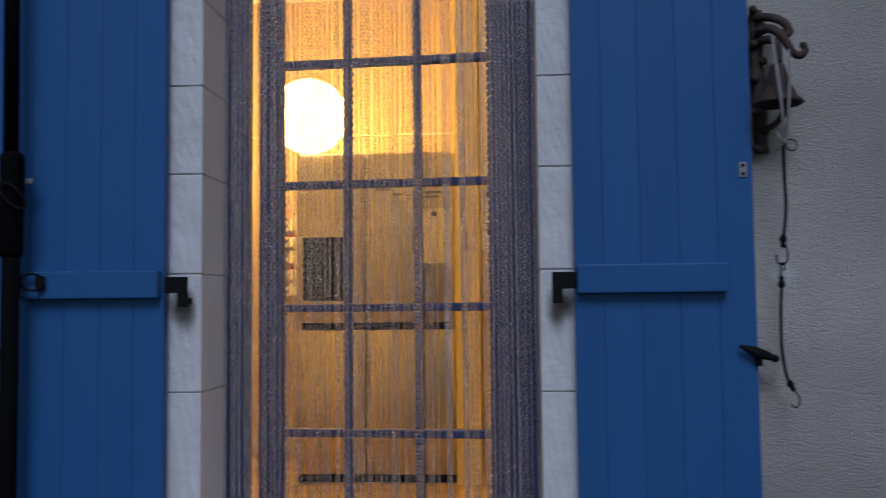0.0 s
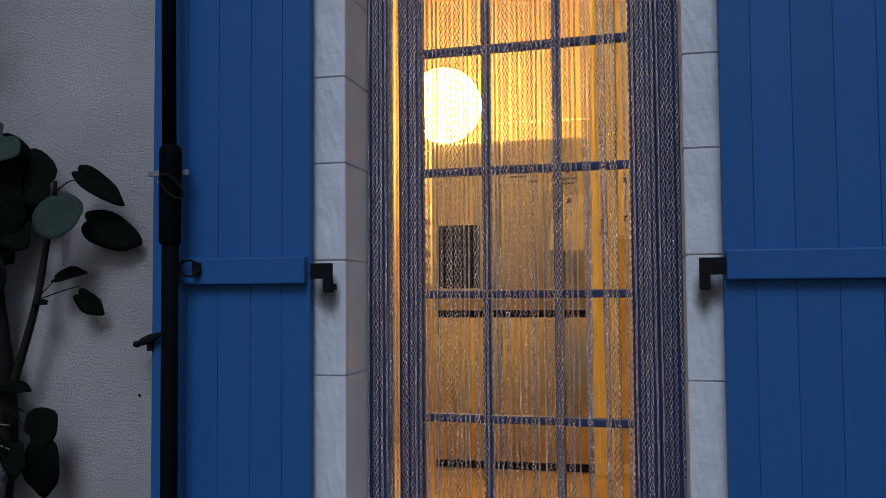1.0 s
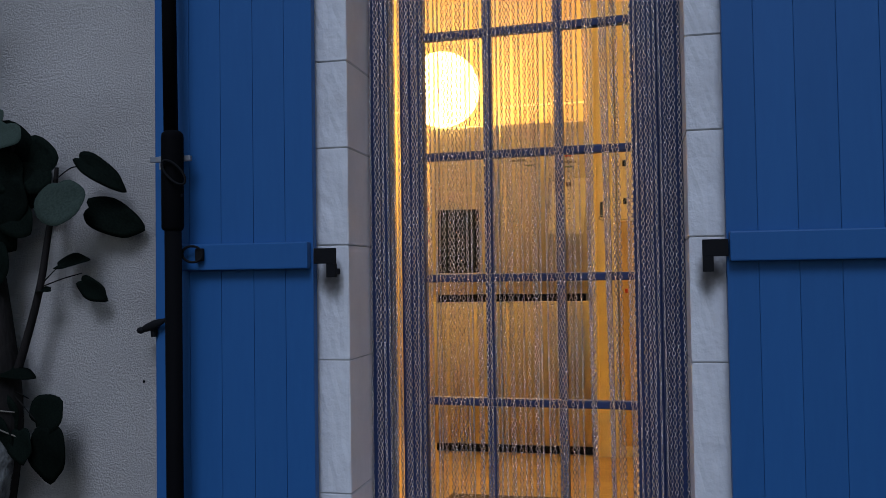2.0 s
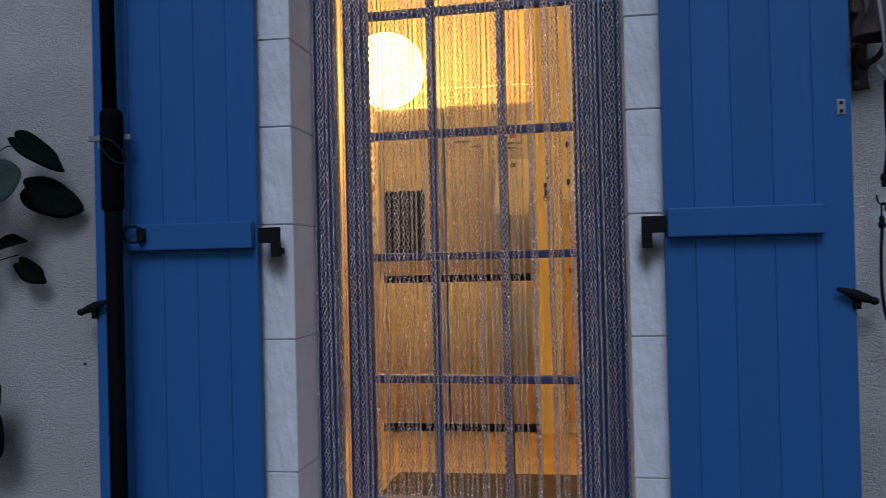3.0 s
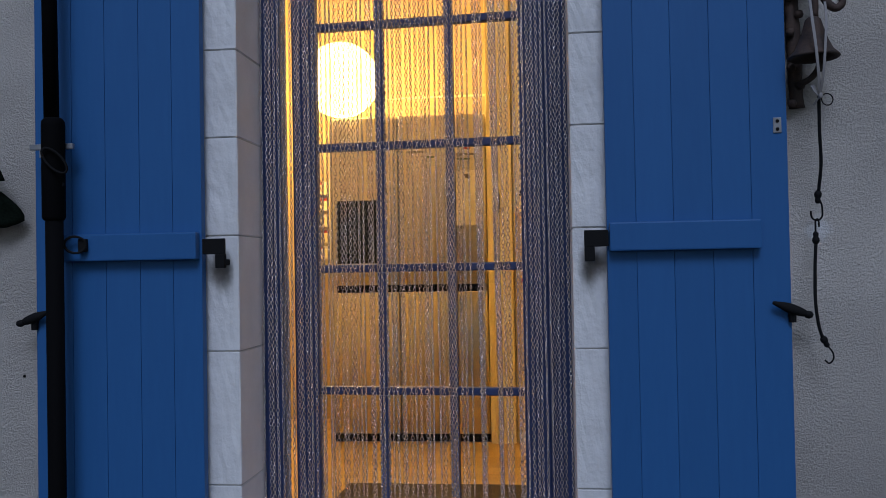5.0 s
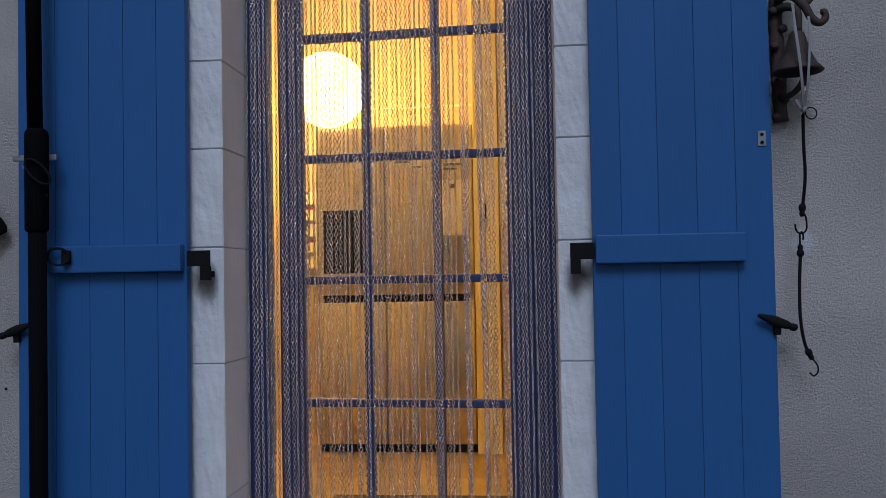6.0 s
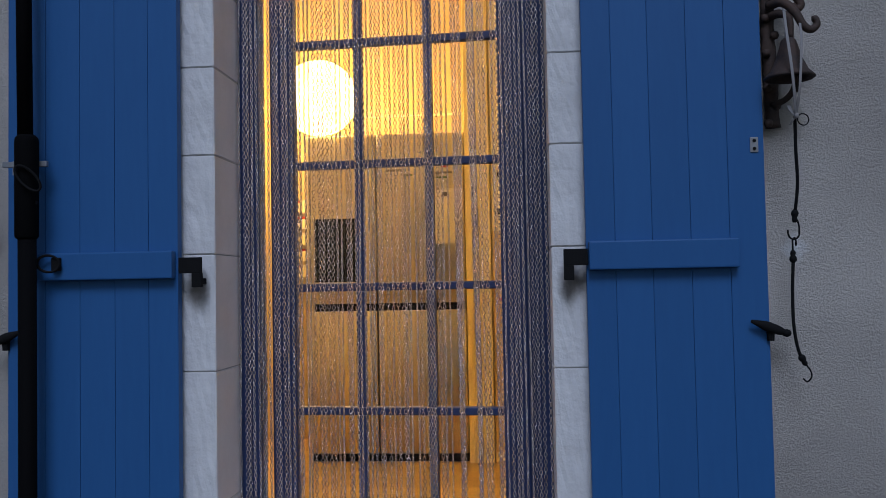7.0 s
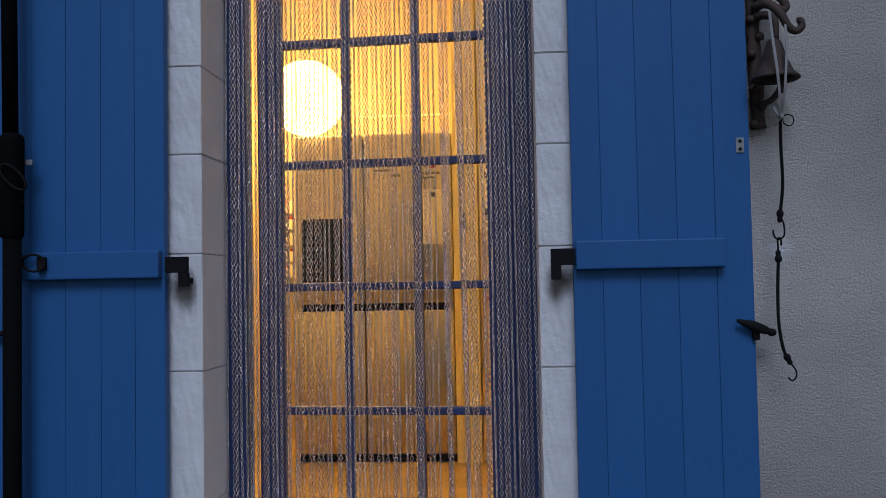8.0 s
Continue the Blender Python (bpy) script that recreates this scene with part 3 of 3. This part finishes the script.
ribbon([(1.026, -0.112, 2.065), (1.024, -0.135, 2.0), (1.027, -0.152, 1.92), (1.032, -0.15, 1.86), (1.041, -0.13, 1.80)], 0.0034)
ribbon([(1.063, -0.112, 2.03), (1.058, -0.135, 1.98), (1.048, -0.152, 1.90), (1.044, -0.15, 1.85), (1.041, -0.13, 1.80)], 0.0030)
part("knot", lathe([(0.001, -0.010), (0.005, -0.006), (0.006, 0), (0.004, 0.006), (0.001, 0.010)], (1.042, -0.128, 1.80), 8), M_TAPE, tape, smooth=True)
part("loop", tube(ring_line((1.058, -0.125, 1.790), 0.016, 0.014, 0, 20, 18), 0.0016, sides=5, closed=True), M_IRON, tape)
ribbon([(1.040, -0.128, 1.80), (1.031, -0.127, 1.812), (1.027, -0.12, 1.826)], 0.005, "tail")
ribbon([(1.041, -0.128, 1.798), (1.033, -0.125, 1.787), (1.029, -0.12, 1.778)], 0.003, "tail")



def bulb(a, b):
    """A rounded cord end with a collar, from its thick end a to its neck b."""
    a, b = Vector(a), Vector(b)
    return tube([a.lerp(b, f) for f in (-0.05, 0.08, 0.25, 0.45, 0.6, 0.75, 0.9, 1.05)], (0.0035, 0.0075, 0.0092, 0.0085, 0.0058, 0.0068, 0.0066, 0.0035), sides=12)


cord = thing("elastic_cord", (1.045, -0.06, 1.2), "two black elastic cords with wire hooks hanging from the bell", "cord")
part("cord", tube(smooth_line([(1.042, -0.115, 1.80), (1.046, -0.10, 1.72), (1.052, -0.085, 1.64), (1.048, -0.07, 1.565)]), 0.0042, sides=8), M_RUBBER, cord, smooth=True)
part("end_knob", bulb((1.048, -0.07, 1.575), (1.047, -0.068, 1.545)), M_RUBBER, cord, smooth=True)
part("wire_hook", tube(smooth_line([(1.050, -0.068, 1.556), (1.057, -0.066, 1.54), (1.058, -0.066, 1.516), (1.053, -0.066, 1.506), (1.045, -0.066, 1.5025), (1.036, -0.066, 1.506), (1.0315, -0.066, 1.515), (1.0308, -0.066, 1.526)]), 0.0023, sides=6), M_IRON, cord)
part("wire_hook", tube(smooth_line([(1.0475, -0.07, 1.486), (1.0475, -0.071, 1.497), (1.0455, -0.069, 1.506), (1.043, -0.061, 1.502), (1.0415, -0.064, 1.488), (1.041, -0.066, 1.465)]), 0.0023, sides=6), M_IRON, cord)
part("end_knob", bulb((1.041, -0.066, 1.445), (1.041, -0.066, 1.474)), M_RUBBER, cord, smooth=True)
part("cord", tube(smooth_line([(1.041, -0.066, 1.45), (1.036, -0.07, 1.38), (1.033, -0.078, 1.30), (1.040, -0.078, 1.24), (1.052, -0.075, 1.205)]), 0.0042, sides=8), M_RUBBER, cord, smooth=True)
part("end_knob", bulb((1.048, -0.075, 1.217), (1.06, -0.073, 1.193)), M_RUBBER, cord, smooth=True)
part("wire_hook", tube(smooth_line([(1.06, -0.073, 1.195), (1.072, -0.072, 1.178), (1.073, -0.072, 1.162), (1.063, -0.072, 1.152), (1.053, -0.072, 1.16)]), 0.0021, sides=6), M_IRON, cord)

solid("nail", lathe([(0.001, -0.004), (0.004, -0.003), (0.004, -0.001), (0.001, 0.004)], (-1.075, 0, 1.12), 8, axis="y"), M_IRON, (-1.075, 0, 1.12), "small dark nail in the rendered wall", "nail")

# ---- climbing shrub ----
plant = thing("climbing_shrub", (-1.5, -0.08, GROUND), "dark green broad-leaved climbing shrub against the wall", "shrub")
part("trunk", tube(smooth_line([(-1.60, -0.09, GROUND), (-1.54, -0.09, 0.5), (-1.475, -0.09, 0.85), (-1.455, -0.09, 1.06), (-1.495, -0.08, 1.33), (-1.56, -0.08, 1.7)]), 0.058, 0.028, sides=12), M_BARK, plant, smooth=True)
part("branch", tube(smooth_line([(-1.47, -0.09, 1.05), (-1.42, -0.09, 1.17), (-1.362, -0.08, 1.38), (-1.338, -0.07, 1.55), (-1.318, -0.07, 1.66), (-1.303, -0.08, 1.74)]), 0.014, 0.006, sides=9), M_BARK, plant, smooth=True)
bm = tube(smooth_line([(-1.60, -0.12, GROUND), (-1.54, -0.14, 0.55), (-1.49, -0.14, 0.78), (-1.465, -0.13, 0.90), (-1.475, -0.12, 0.96)]), (0.075, 0.07, 0.062, 0.05, 0.03), sides=14)
for v in bm.verts:
    v.co += Vector((noise.noise(v.co * 22), noise.noise(v.co * 22 + Vector((5, 0, 0))), 0)) * 0.014
part("stump", bm, M_LICHEN, plant, "gnarled pale lichened stump", smooth=True)
part("branch", tube(smooth_line([(-1.55, -0.08, 1.6), (-1.46, -0.08, 1.76), (-1.43, -0.09, 1.86)]), 0.01, 0.005, sides=7), M_BARK, plant, smooth=True)


def leaf_mesh(seed):
    """A broad heart-shaped leaf, folded along its rib, one unit long."""
    rnd = random.Random(seed)
    bm = bmesh.new()
    bend, fold, n = rnd.uniform(0.05, 0.22), rnd.uniform(0.02, 0.16), 26
    hub = bm.verts.new((0, 0.42, 0))
    rings = []
    for f in (0.4, 0.75, 1.0):
        ring = []
        for k in range(n):
            a = 2 * math.pi * k / n - math.pi / 2
            off = abs((k + n / 2) % n - n / 2) / (n / 2)
            rad = 0.5 * (1 + 0.03 * math.sin(5 * a + seed) - 0.24 * math.exp(-(off / 0.09) ** 2) + 0.16 * math.exp(-((1 - off) / 0.10) ** 2))
            x, y = f * rad * math.cos(a), 0.42 + f * rad * 1.02 * math.sin(a)
            ring.append(bm.verts.new((x, y, fold * abs(x) - bend * y * y + 0.02 * math.sin(8 * y + 5 * x + seed))))
        rings.append(ring)
    for k in range(n):
        bm.faces.new((hub, rings[0][k], rings[0][(k + 1) % n]))
        for a, c in zip(rings, rings[1:]):
            bm.faces.new((a[k], c[k], c[(k + 1) % n], a[(k + 1) % n]))
    top = {}
    for v in list(bm.verts):
        top[v] = bm.verts.new(v.co - Vector((0, 0, 0.008)))
    for f in list(bm.faces):
        under = bm.faces.new([top[v] for v in reversed(f.verts)])
        under.material_index = 1
    for a, c in zip(rings[-1], rings[-1][1:] + rings[-1][:1]):
        bm.faces.new((a, top[a], top[c], c))
    me = bpy.data.meshes.new("leaf")
    bm.to_mesh(me)
    bm.free()
    me.materials.append(M_LEAF), me.materials.append(M_LEAF_PALE)
    for p in me.polygons:
        p.use_smooth = True
    return me


LEAVES = [leaf_mesh(s) for s in range(5)]


def leaf_at(base, tip, size_w, face, i):
    """A leaf from its stalk's end to its tip; face: the way its upper side looks."""
    base, tip = Vector(base), Vector(tip)
    yv = tip - base
    ln = yv.length
    yv.normalize()
    zv = Vector(face)
    zv = (zv - yv * zv.dot(yv)).normalized()
    xv = yv.cross(zv)
    ob = new("leaf", LEAVES[i % 5])
    m = Matrix((xv, yv, zv)).transposed().to_4x4()
    ob.parent = plant
    ob.matrix_local = Matrix.Translation(base - Vector(plant.location)) @ m @ Matrix.Diagonal((size_w, ln, ln, 1))


F = (0.1, -1, 0.3)
D = (0.2, -0.5, 1.0)
U = (0.1, -1.0, 0.1)
V = (-0.1, 1, -0.2)
LEAF_PLAN = [
    ((-1.429, -0.13, 1.868), (-1.444, -0.15, 1.785), 0.115, V), ((-1.311, -0.08, 1.728), (-1.49, -0.07, 1.775), 0.175, U),
    ((-1.225, -0.09, 1.763), (-1.077, -0.11, 1.678), 0.068, (0, -0.9, 0.5)), ((-1.262, -0.13, 1.69), (-1.236, -0.16, 1.56), 0.15, V),
    ((-1.22, -0.06, 1.625), (-1.051, -0.05, 1.555), 0.105, (-0.2, -1, 0.2)), ((-1.311, -0.07, 1.457), (-1.21, -0.08, 1.485), 0.062, (0.2, -0.7, 0.8)),
    ((-1.24, -0.06, 1.415), (-1.163, -0.05, 1.355), 0.062, (-0.2, -1, 0.2)), ((-1.365, -0.08, 1.385), (-1.315, -0.10, 1.395), 0.04, D),
    ((-1.50, -0.12, 1.156), (-1.345, -0.12, 1.154), 0.06, (0, -0.6, 1)), ((-1.362, -0.10, 1.01), (-1.266, -0.12, 1.075), 0.115, (0.3, -1, 0.3)),
    ((-1.304, -0.11, 1.0), (-1.314, -0.12, 0.842), 0.115, (0.1, -1, 0.2)), ((-1.392, -0.12, 0.995), (-1.372, -0.14, 0.90), 0.08, (0, -1, 0)),
    ((-1.47, -0.10, 1.71), (-1.43, -0.13, 1.57), 0.15, U), ((-1.46, -0.09, 1.63), (-1.37, -0.12, 1.55), 0.11, (0.1, -1, 0.1)),
    ((-1.52, -0.10, 1.90), (-1.47, -0.13, 1.84), 0.10, V), ((-1.50, -0.10, 1.52), (-1.47, -0.14, 1.40), 0.11, U),
    ((-1.53, -0.10, 1.78), (-1.41, -0.10, 1.68), 0.14, U), ((-1.54, -0.10, 1.64), (-1.44, -0.11, 1.51), 0.14, U), ((-1.52, -0.09, 1.84), (-1.38, -0.08, 1.77), 0.14, U),
    ((-1.43, -0.09, 1.74), (-1.34, -0.08, 1.63), 0.12, U), ((-1.50, -0.12, 1.08), (-1.42, -0.13, 0.98), 0.13, U), ((-1.49, -0.13, 1.02), (-1.44, -0.14, 0.9), 0.12, U),
]
for i, (a, c, w, f) in enumerate(LEAF_PLAN):
    leaf_at(a, c, w, f, i)
rnd = random.Random(12)
# unseen foliage beyond the view, added to hold skylight off the west side
for i in range(260):
    a = Vector((rnd.uniform(-2.5, -1.56), rnd.uniform(-0.75, -0.06), rnd.uniform(0.35, 2.9)))
    leaf_at(a, a + Vector((rnd.uniform(-0.08, 0.08), rnd.uniform(-0.05, 0.0), rnd.uniform(-0.13, -0.03))), rnd.uniform(0.09, 0.16), (rnd.uniform(-0.4, 0.4), -1, rnd.uniform(-0.2, 0.8)), i)
# stems added to carry that unseen foliage
for i in range(10):
    z = 0.5 + 0.13 * i
    end = Vector((rnd.uniform(-2.4, -1.75), rnd.uniform(-0.65, -0.12), z + rnd.uniform(0.35, 1.1)))
    start = Vector((-1.56 + 0.02 * (i % 3), -0.09, z))
    part("branch", tube(smooth_line([start, start.lerp(end, 0.5) + Vector((0, -0.03, 0.08)), end]), 0.012, 0.004, sides=6), M_BARK, plant, smooth=True)
STALKS = [((-1.315, -0.08, 1.70), (-1.25, -0.09, 1.735), (-1.21, -0.09, 1.735)), ((-1.325, -0.08, 1.66), (-1.27, -0.07, 1.66), (-1.235, -0.06, 1.645)),
          ((-1.37, -0.08, 1.39), (-1.33, -0.075, 1.43), (-1.305, -0.07, 1.455)), ((-1.36, -0.08, 1.395), (-1.29, -0.07, 1.42), (-1.235, -0.06, 1.435)),
          ((-1.50, -0.10, 1.14), (-1.42, -0.10, 1.08), (-1.36, -0.10, 1.02)), ((-1.50, -0.09, 1.10), (-1.43, -0.10, 1.10), (-1.38, -0.10, 1.08))]
for s in (((-1.52, -0.13, 1.065), (-1.46, -0.14, 1.052), (-1.41, -0.12, 1.043)), ((-1.52, -0.13, 1.04), (-1.45, -0.15, 1.005), (-1.397, -0.12, 0.972))):
    part("stalk", tube(smooth_line(s), 0.0026, 0.002, sides=5), M_STALK, plant, "pale stalk", smooth=True)
for s in STALKS:
    part("stalk", tube(smooth_line(s), 0.0022, 0.0016, sides=5), M_BARK, plant, smooth=True)

# ---- room: fridge and things on it ----
FX0, FX1, FY, FZ0, FZ1 = -0.835, 0.066, 2.6, FLOOR, 2.264
fridge = thing("fridge_freezer", ((FX0 + FX1) / 2, FY + 0.35, FLOOR), "large brushed steel four-door fridge freezer", "fridge")
part("cabinet", box(FX0 + 0.004, FX1 - 0.004, FY + 0.06, FY + 0.70, FZ0 + 0.01, FZ1 - 0.012, 0.006), M_STEEL, fridge)
part("plinth", box(FX0 + 0.012, FX1 + 0.01, FY + 0.02, FY + 0.06, FZ0 + 0.002, FZ0 + 0.046, 0.003), M_DARK, fridge, "black plinth")
part("grip_strip", box(FX0 + 0.03, FX1 - 0.03, FY + 0.03, FY + 0.06, 1.262, 1.308), M_DARK, fridge, "black grip recess")
XM = -0.436


def bowed_door(x0, x1, z0, z1, bow=0.0025, n=14):
    """A fridge door whose front bows gently outwards between rounded edges."""
    bm = bmesh.new()
    outline = [(x0, FY + 0.058), (x0, FY + 0.010), (x0 + 0.003, FY + 0.003)]
    for k in range(n + 1):
        u = k / n
        outline.append((x0 + 0.008 + (x1 - x0 - 0.016) * u, FY - bow * (1 - (2 * u - 1) ** 2)))
    outline += [(x1 - 0.003, FY + 0.003), (x1, FY + 0.010), (x1, FY + 0.058)]
    rings = [[bm.verts.new((x, y + back, z)) for x, y in outline] for z, back in ((z0, 0.004), (z0 + 0.006, 0), (z1 - 0.006, 0), (z1, 0.004))]
    m = len(outline)
    for a, c in zip(rings, rings[1:]):
        for k in range(m):
            bm.faces.new((a[k], a[(k + 1) % m], c[(k + 1) % m], c[k]))
    bm.faces.new(rings[0][::-1]), bm.faces.new(rings[-1])
    return bm


for x0, x1 in ((FX0, XM - 0.003), (XM + 0.003, FX1)):
    part("door", bowed_door(x0, x1, FZ0 + 0.05, 1.264), M_STEEL, fridge, smooth=True)
    part("door", bowed_door(x0, x1, 1.306, FZ1), M_STEEL, fridge, smooth=True)
disp = part("dispenser", box(-0.792, -0.552, FY - 0.014, FY + 0.001, 1.43, 1.79, 0.006), M_DARK, fridge, "black water dispenser panel")
part("dispenser_shelf", box(-0.77, -0.575, FY - 0.036, FY - 0.014, 1.44, 1.455, 0.003), M_DARK, disp)
part("dispenser_recess", box(-0.765, -0.58, FY - 0.018, FY - 0.0145, 1.47, 1.65, 0.002), M_IRON, disp)

sheet = thing("paper_sheet", (-0.02, FY - 0.014, 1.65), "white paper sheet held on the fridge door", "paper")
b = box(-0.115, 0.060, FY - 0.008, FY - 0.0035, 1.635, 1.945)
for v in b.verts:
    if v.co.z < 1.7 and v.co.x > 0:
        v.co.x -= 0.03
part("sheet", b, M_PAPER, sheet)
part("print", box(-0.06, -0.03, FY - 0.0095, FY - 0.0082, 1.90, 1.925), M_INK, sheet)
sheet = thing("paper_sheet", (-0.13, FY - 0.003, 1.65), "narrow white paper beside the sheet on the fridge", "paper")
b = box(-0.165, -0.118, FY - 0.006, FY - 0.0032, 1.64, 1.93)
for v in b.verts:
    if v.co.z > 1.8 and v.co.x < -0.15:
        v.co.x += 0.03
part("sheet", b, M_PAPER, sheet)
for x, z, w, h, m in ((-0.04, 2.065, 0.04, 0.03, M_RED), (-0.05, 2.03, 0.10, 0.012, M_STALK), (-0.06, 2.005, 0.08, 0.01, M_GREEN), (-0.33, 2.05, 0.09, 0.012, M_STALK), (-0.25, 2.02, 0.05, 0.012, M_GREEN)):
    solid("fridge_magnet", box(x - w / 2, x + w / 2, FY - 0.010, FY - 0.002, z, z + h, 0.002), m, (x, FY, z), "small coloured magnet on the fridge door", "magnet", "fridge magnets")

# ---- wall lamp ----
LP = Vector((-0.780, 2.71, 2.508))
WP = Vector((-0.93, YB, 2.66))
lamp = thing("wall_lamp", WP, "lit opal globe lamp on a wall arm above the fridge", "lamp")
part("globe", lathe([(0.220 * math.sin(radians(a)) + 0.0005, -0.220 * math.cos(radians(a))) for a in range(0, 181, 12)], LP, 28), M_GLOW, lamp, "glowing opal glass globe", smooth=True)
part("arm", tube([LP + (WP - LP) * 0.3, WP + Vector((0, -0.02, 0))], 0.012, sides=10), M_ZINC, lamp, "grey metal arm", smooth=True)
part("wall_plate", lathe([(0.045, -0.022), (0.05, -0.016), (0.05, -0.001)], WP, 16, axis="y"), M_ZINC, lamp, "round grey wall plate", smooth=True)

# ---- walls' trim, door beside the fridge, rack, mat ----
solid("picture_rail", box(X0, 0.112, YB - 0.02, YB - 0.001, 2.505, 2.517, 0.004), M_PINE, (-1, YB, 2.5), "thin wooden rail on the wall", "trim", kind="structure")
post = thing("door_post", (0.14, YR, FLOOR), "cream painted upright board beside the fridge", "post")
part("board", box(0.0705, 0.2085, YR - 0.14, YR - 0.002, FLOOR, CEIL - 0.003, 0.004), M_PINE, post)
part("moulding", box(0.0934, 0.1048, YR - 0.149, YR - 0.1405, FLOOR, CEIL - 0.003, 0.003), M_PINE, post)
lock = part("lock_plate", box(0.1255, 0.1406, YR - 0.148, YR - 0.1405, 1.7215, 1.8065, 0.002), M_IRON, post, "black lock plate")
part("key", tube(ring_line((0.135, YR - 0.162, 1.717), 0.018, 0.012, 10, 30, 14), 0.003, sides=5, closed=True), M_ZINC, lock)
cup = thing("tall_cupboard", (0.55, YR - 0.06, FLOOR), "cream painted tall cupboard with black hinges", "cupboard")
part("carcass", box(0.2105, 0.95, YR - 0.11, YR - 0.002, FLOOR, CEIL - 0.003, 0.003), M_PINE, cup)
up = part("door", box(0.218, 0.94, YR - 0.13, YR - 0.1105, 1.7075, CEIL - 0.05, 0.004), M_PINE, cup)
lowd = part("door", box(0.218, 0.94, YR - 0.13, YR - 0.1105, FLOOR + 0.06, 1.700, 0.004), M_KNOTTY, cup)
part("panel", box(0.2917, 0.86, YR - 0.136, YR - 0.1305, FLOOR + 0.15, 1.608, 0.005), M_KNOTTY, lowd)
for z in (2.014, 1.8065):
    part("hinge", box(0.2501, 0.269, YR - 0.148, YR - 0.1305, z - 0.016, z + 0.016, 0.003), M_IRON, up, "black iron hinge")
part("hinge", box(0.2501, 0.2652, YR - 0.146, YR - 0.1305, 1.306, 1.33, 0.003), M_RED, lowd)

rack = thing("spice_rack", (-1.06, YB - 0.04, 1.48), "narrow wooden wall rack with small jars", "rack")
part("side", box(-1.115, -1.105, YB - 0.07, YB - 0.002, 1.46, 1.99), M_PINE, rack)
part("side", box(-1.005, -0.995, YB - 0.07, YB - 0.002, 1.46, 1.99), M_PINE, rack)
for k in range(5):
    z = 1.47 + 0.105 * k
    part("shelf", box(-1.104, -1.006, YB - 0.07, YB - 0.002, z, z + 0.008), M_PINE, rack)
    for x, m in ((-1.078, M_RED if k != 2 else M_GREEN), (-1.032, M_RED if k % 2 else M_PAPER)):
        jar = thing("spice_jar", (x, YB - 0.036, z + 0.0085), "small jar with coloured lid on the rack", "jar", "spice jars")
        part("jar", lathe([(0.018, 0), (0.02, 0.003), (0.02, 0.05), (0.016, 0.055)], (x, YB - 0.036, z + 0.0085), 12), M_PINE, jar)
        part("lid", lathe([(0.019, 0.056), (0.019, 0.07), (0.017, 0.072)], (x, YB - 0.036, z + 0.0085), 12), m, jar)

rug = box(-0.525, 0.75, 1.0, 1.63, FLOOR, FLOOR + 0.012, 0.004)
solid("floor_mat", rug, M_MAT, (0.1, 1.4, FLOOR), "dark grey-brown woven floor mat", "mat")

# ---- floor boards ----
rnd = random.Random(2)
y = 0.44
while y < YB - 0.02:
    x = X0 + 0.005 - rnd.uniform(0, 0.8)
    while x < X1 - 0.01:
        ln = rnd.uniform(1.0, 1.6)
        a, c = max(x, X0 + 0.005), min(x + ln, X1 - 0.005)
        if c - a > 0.05:
            part("plank", box(a + 0.0008, c - 0.0008, y + 0.0008, min(y + 0.12, YB) - 0.0008, FLOOR - 0.0035, FLOOR, 0.0006, seg=1), M_FLOOR, floor_ob)
        x += ln
    y += 0.12
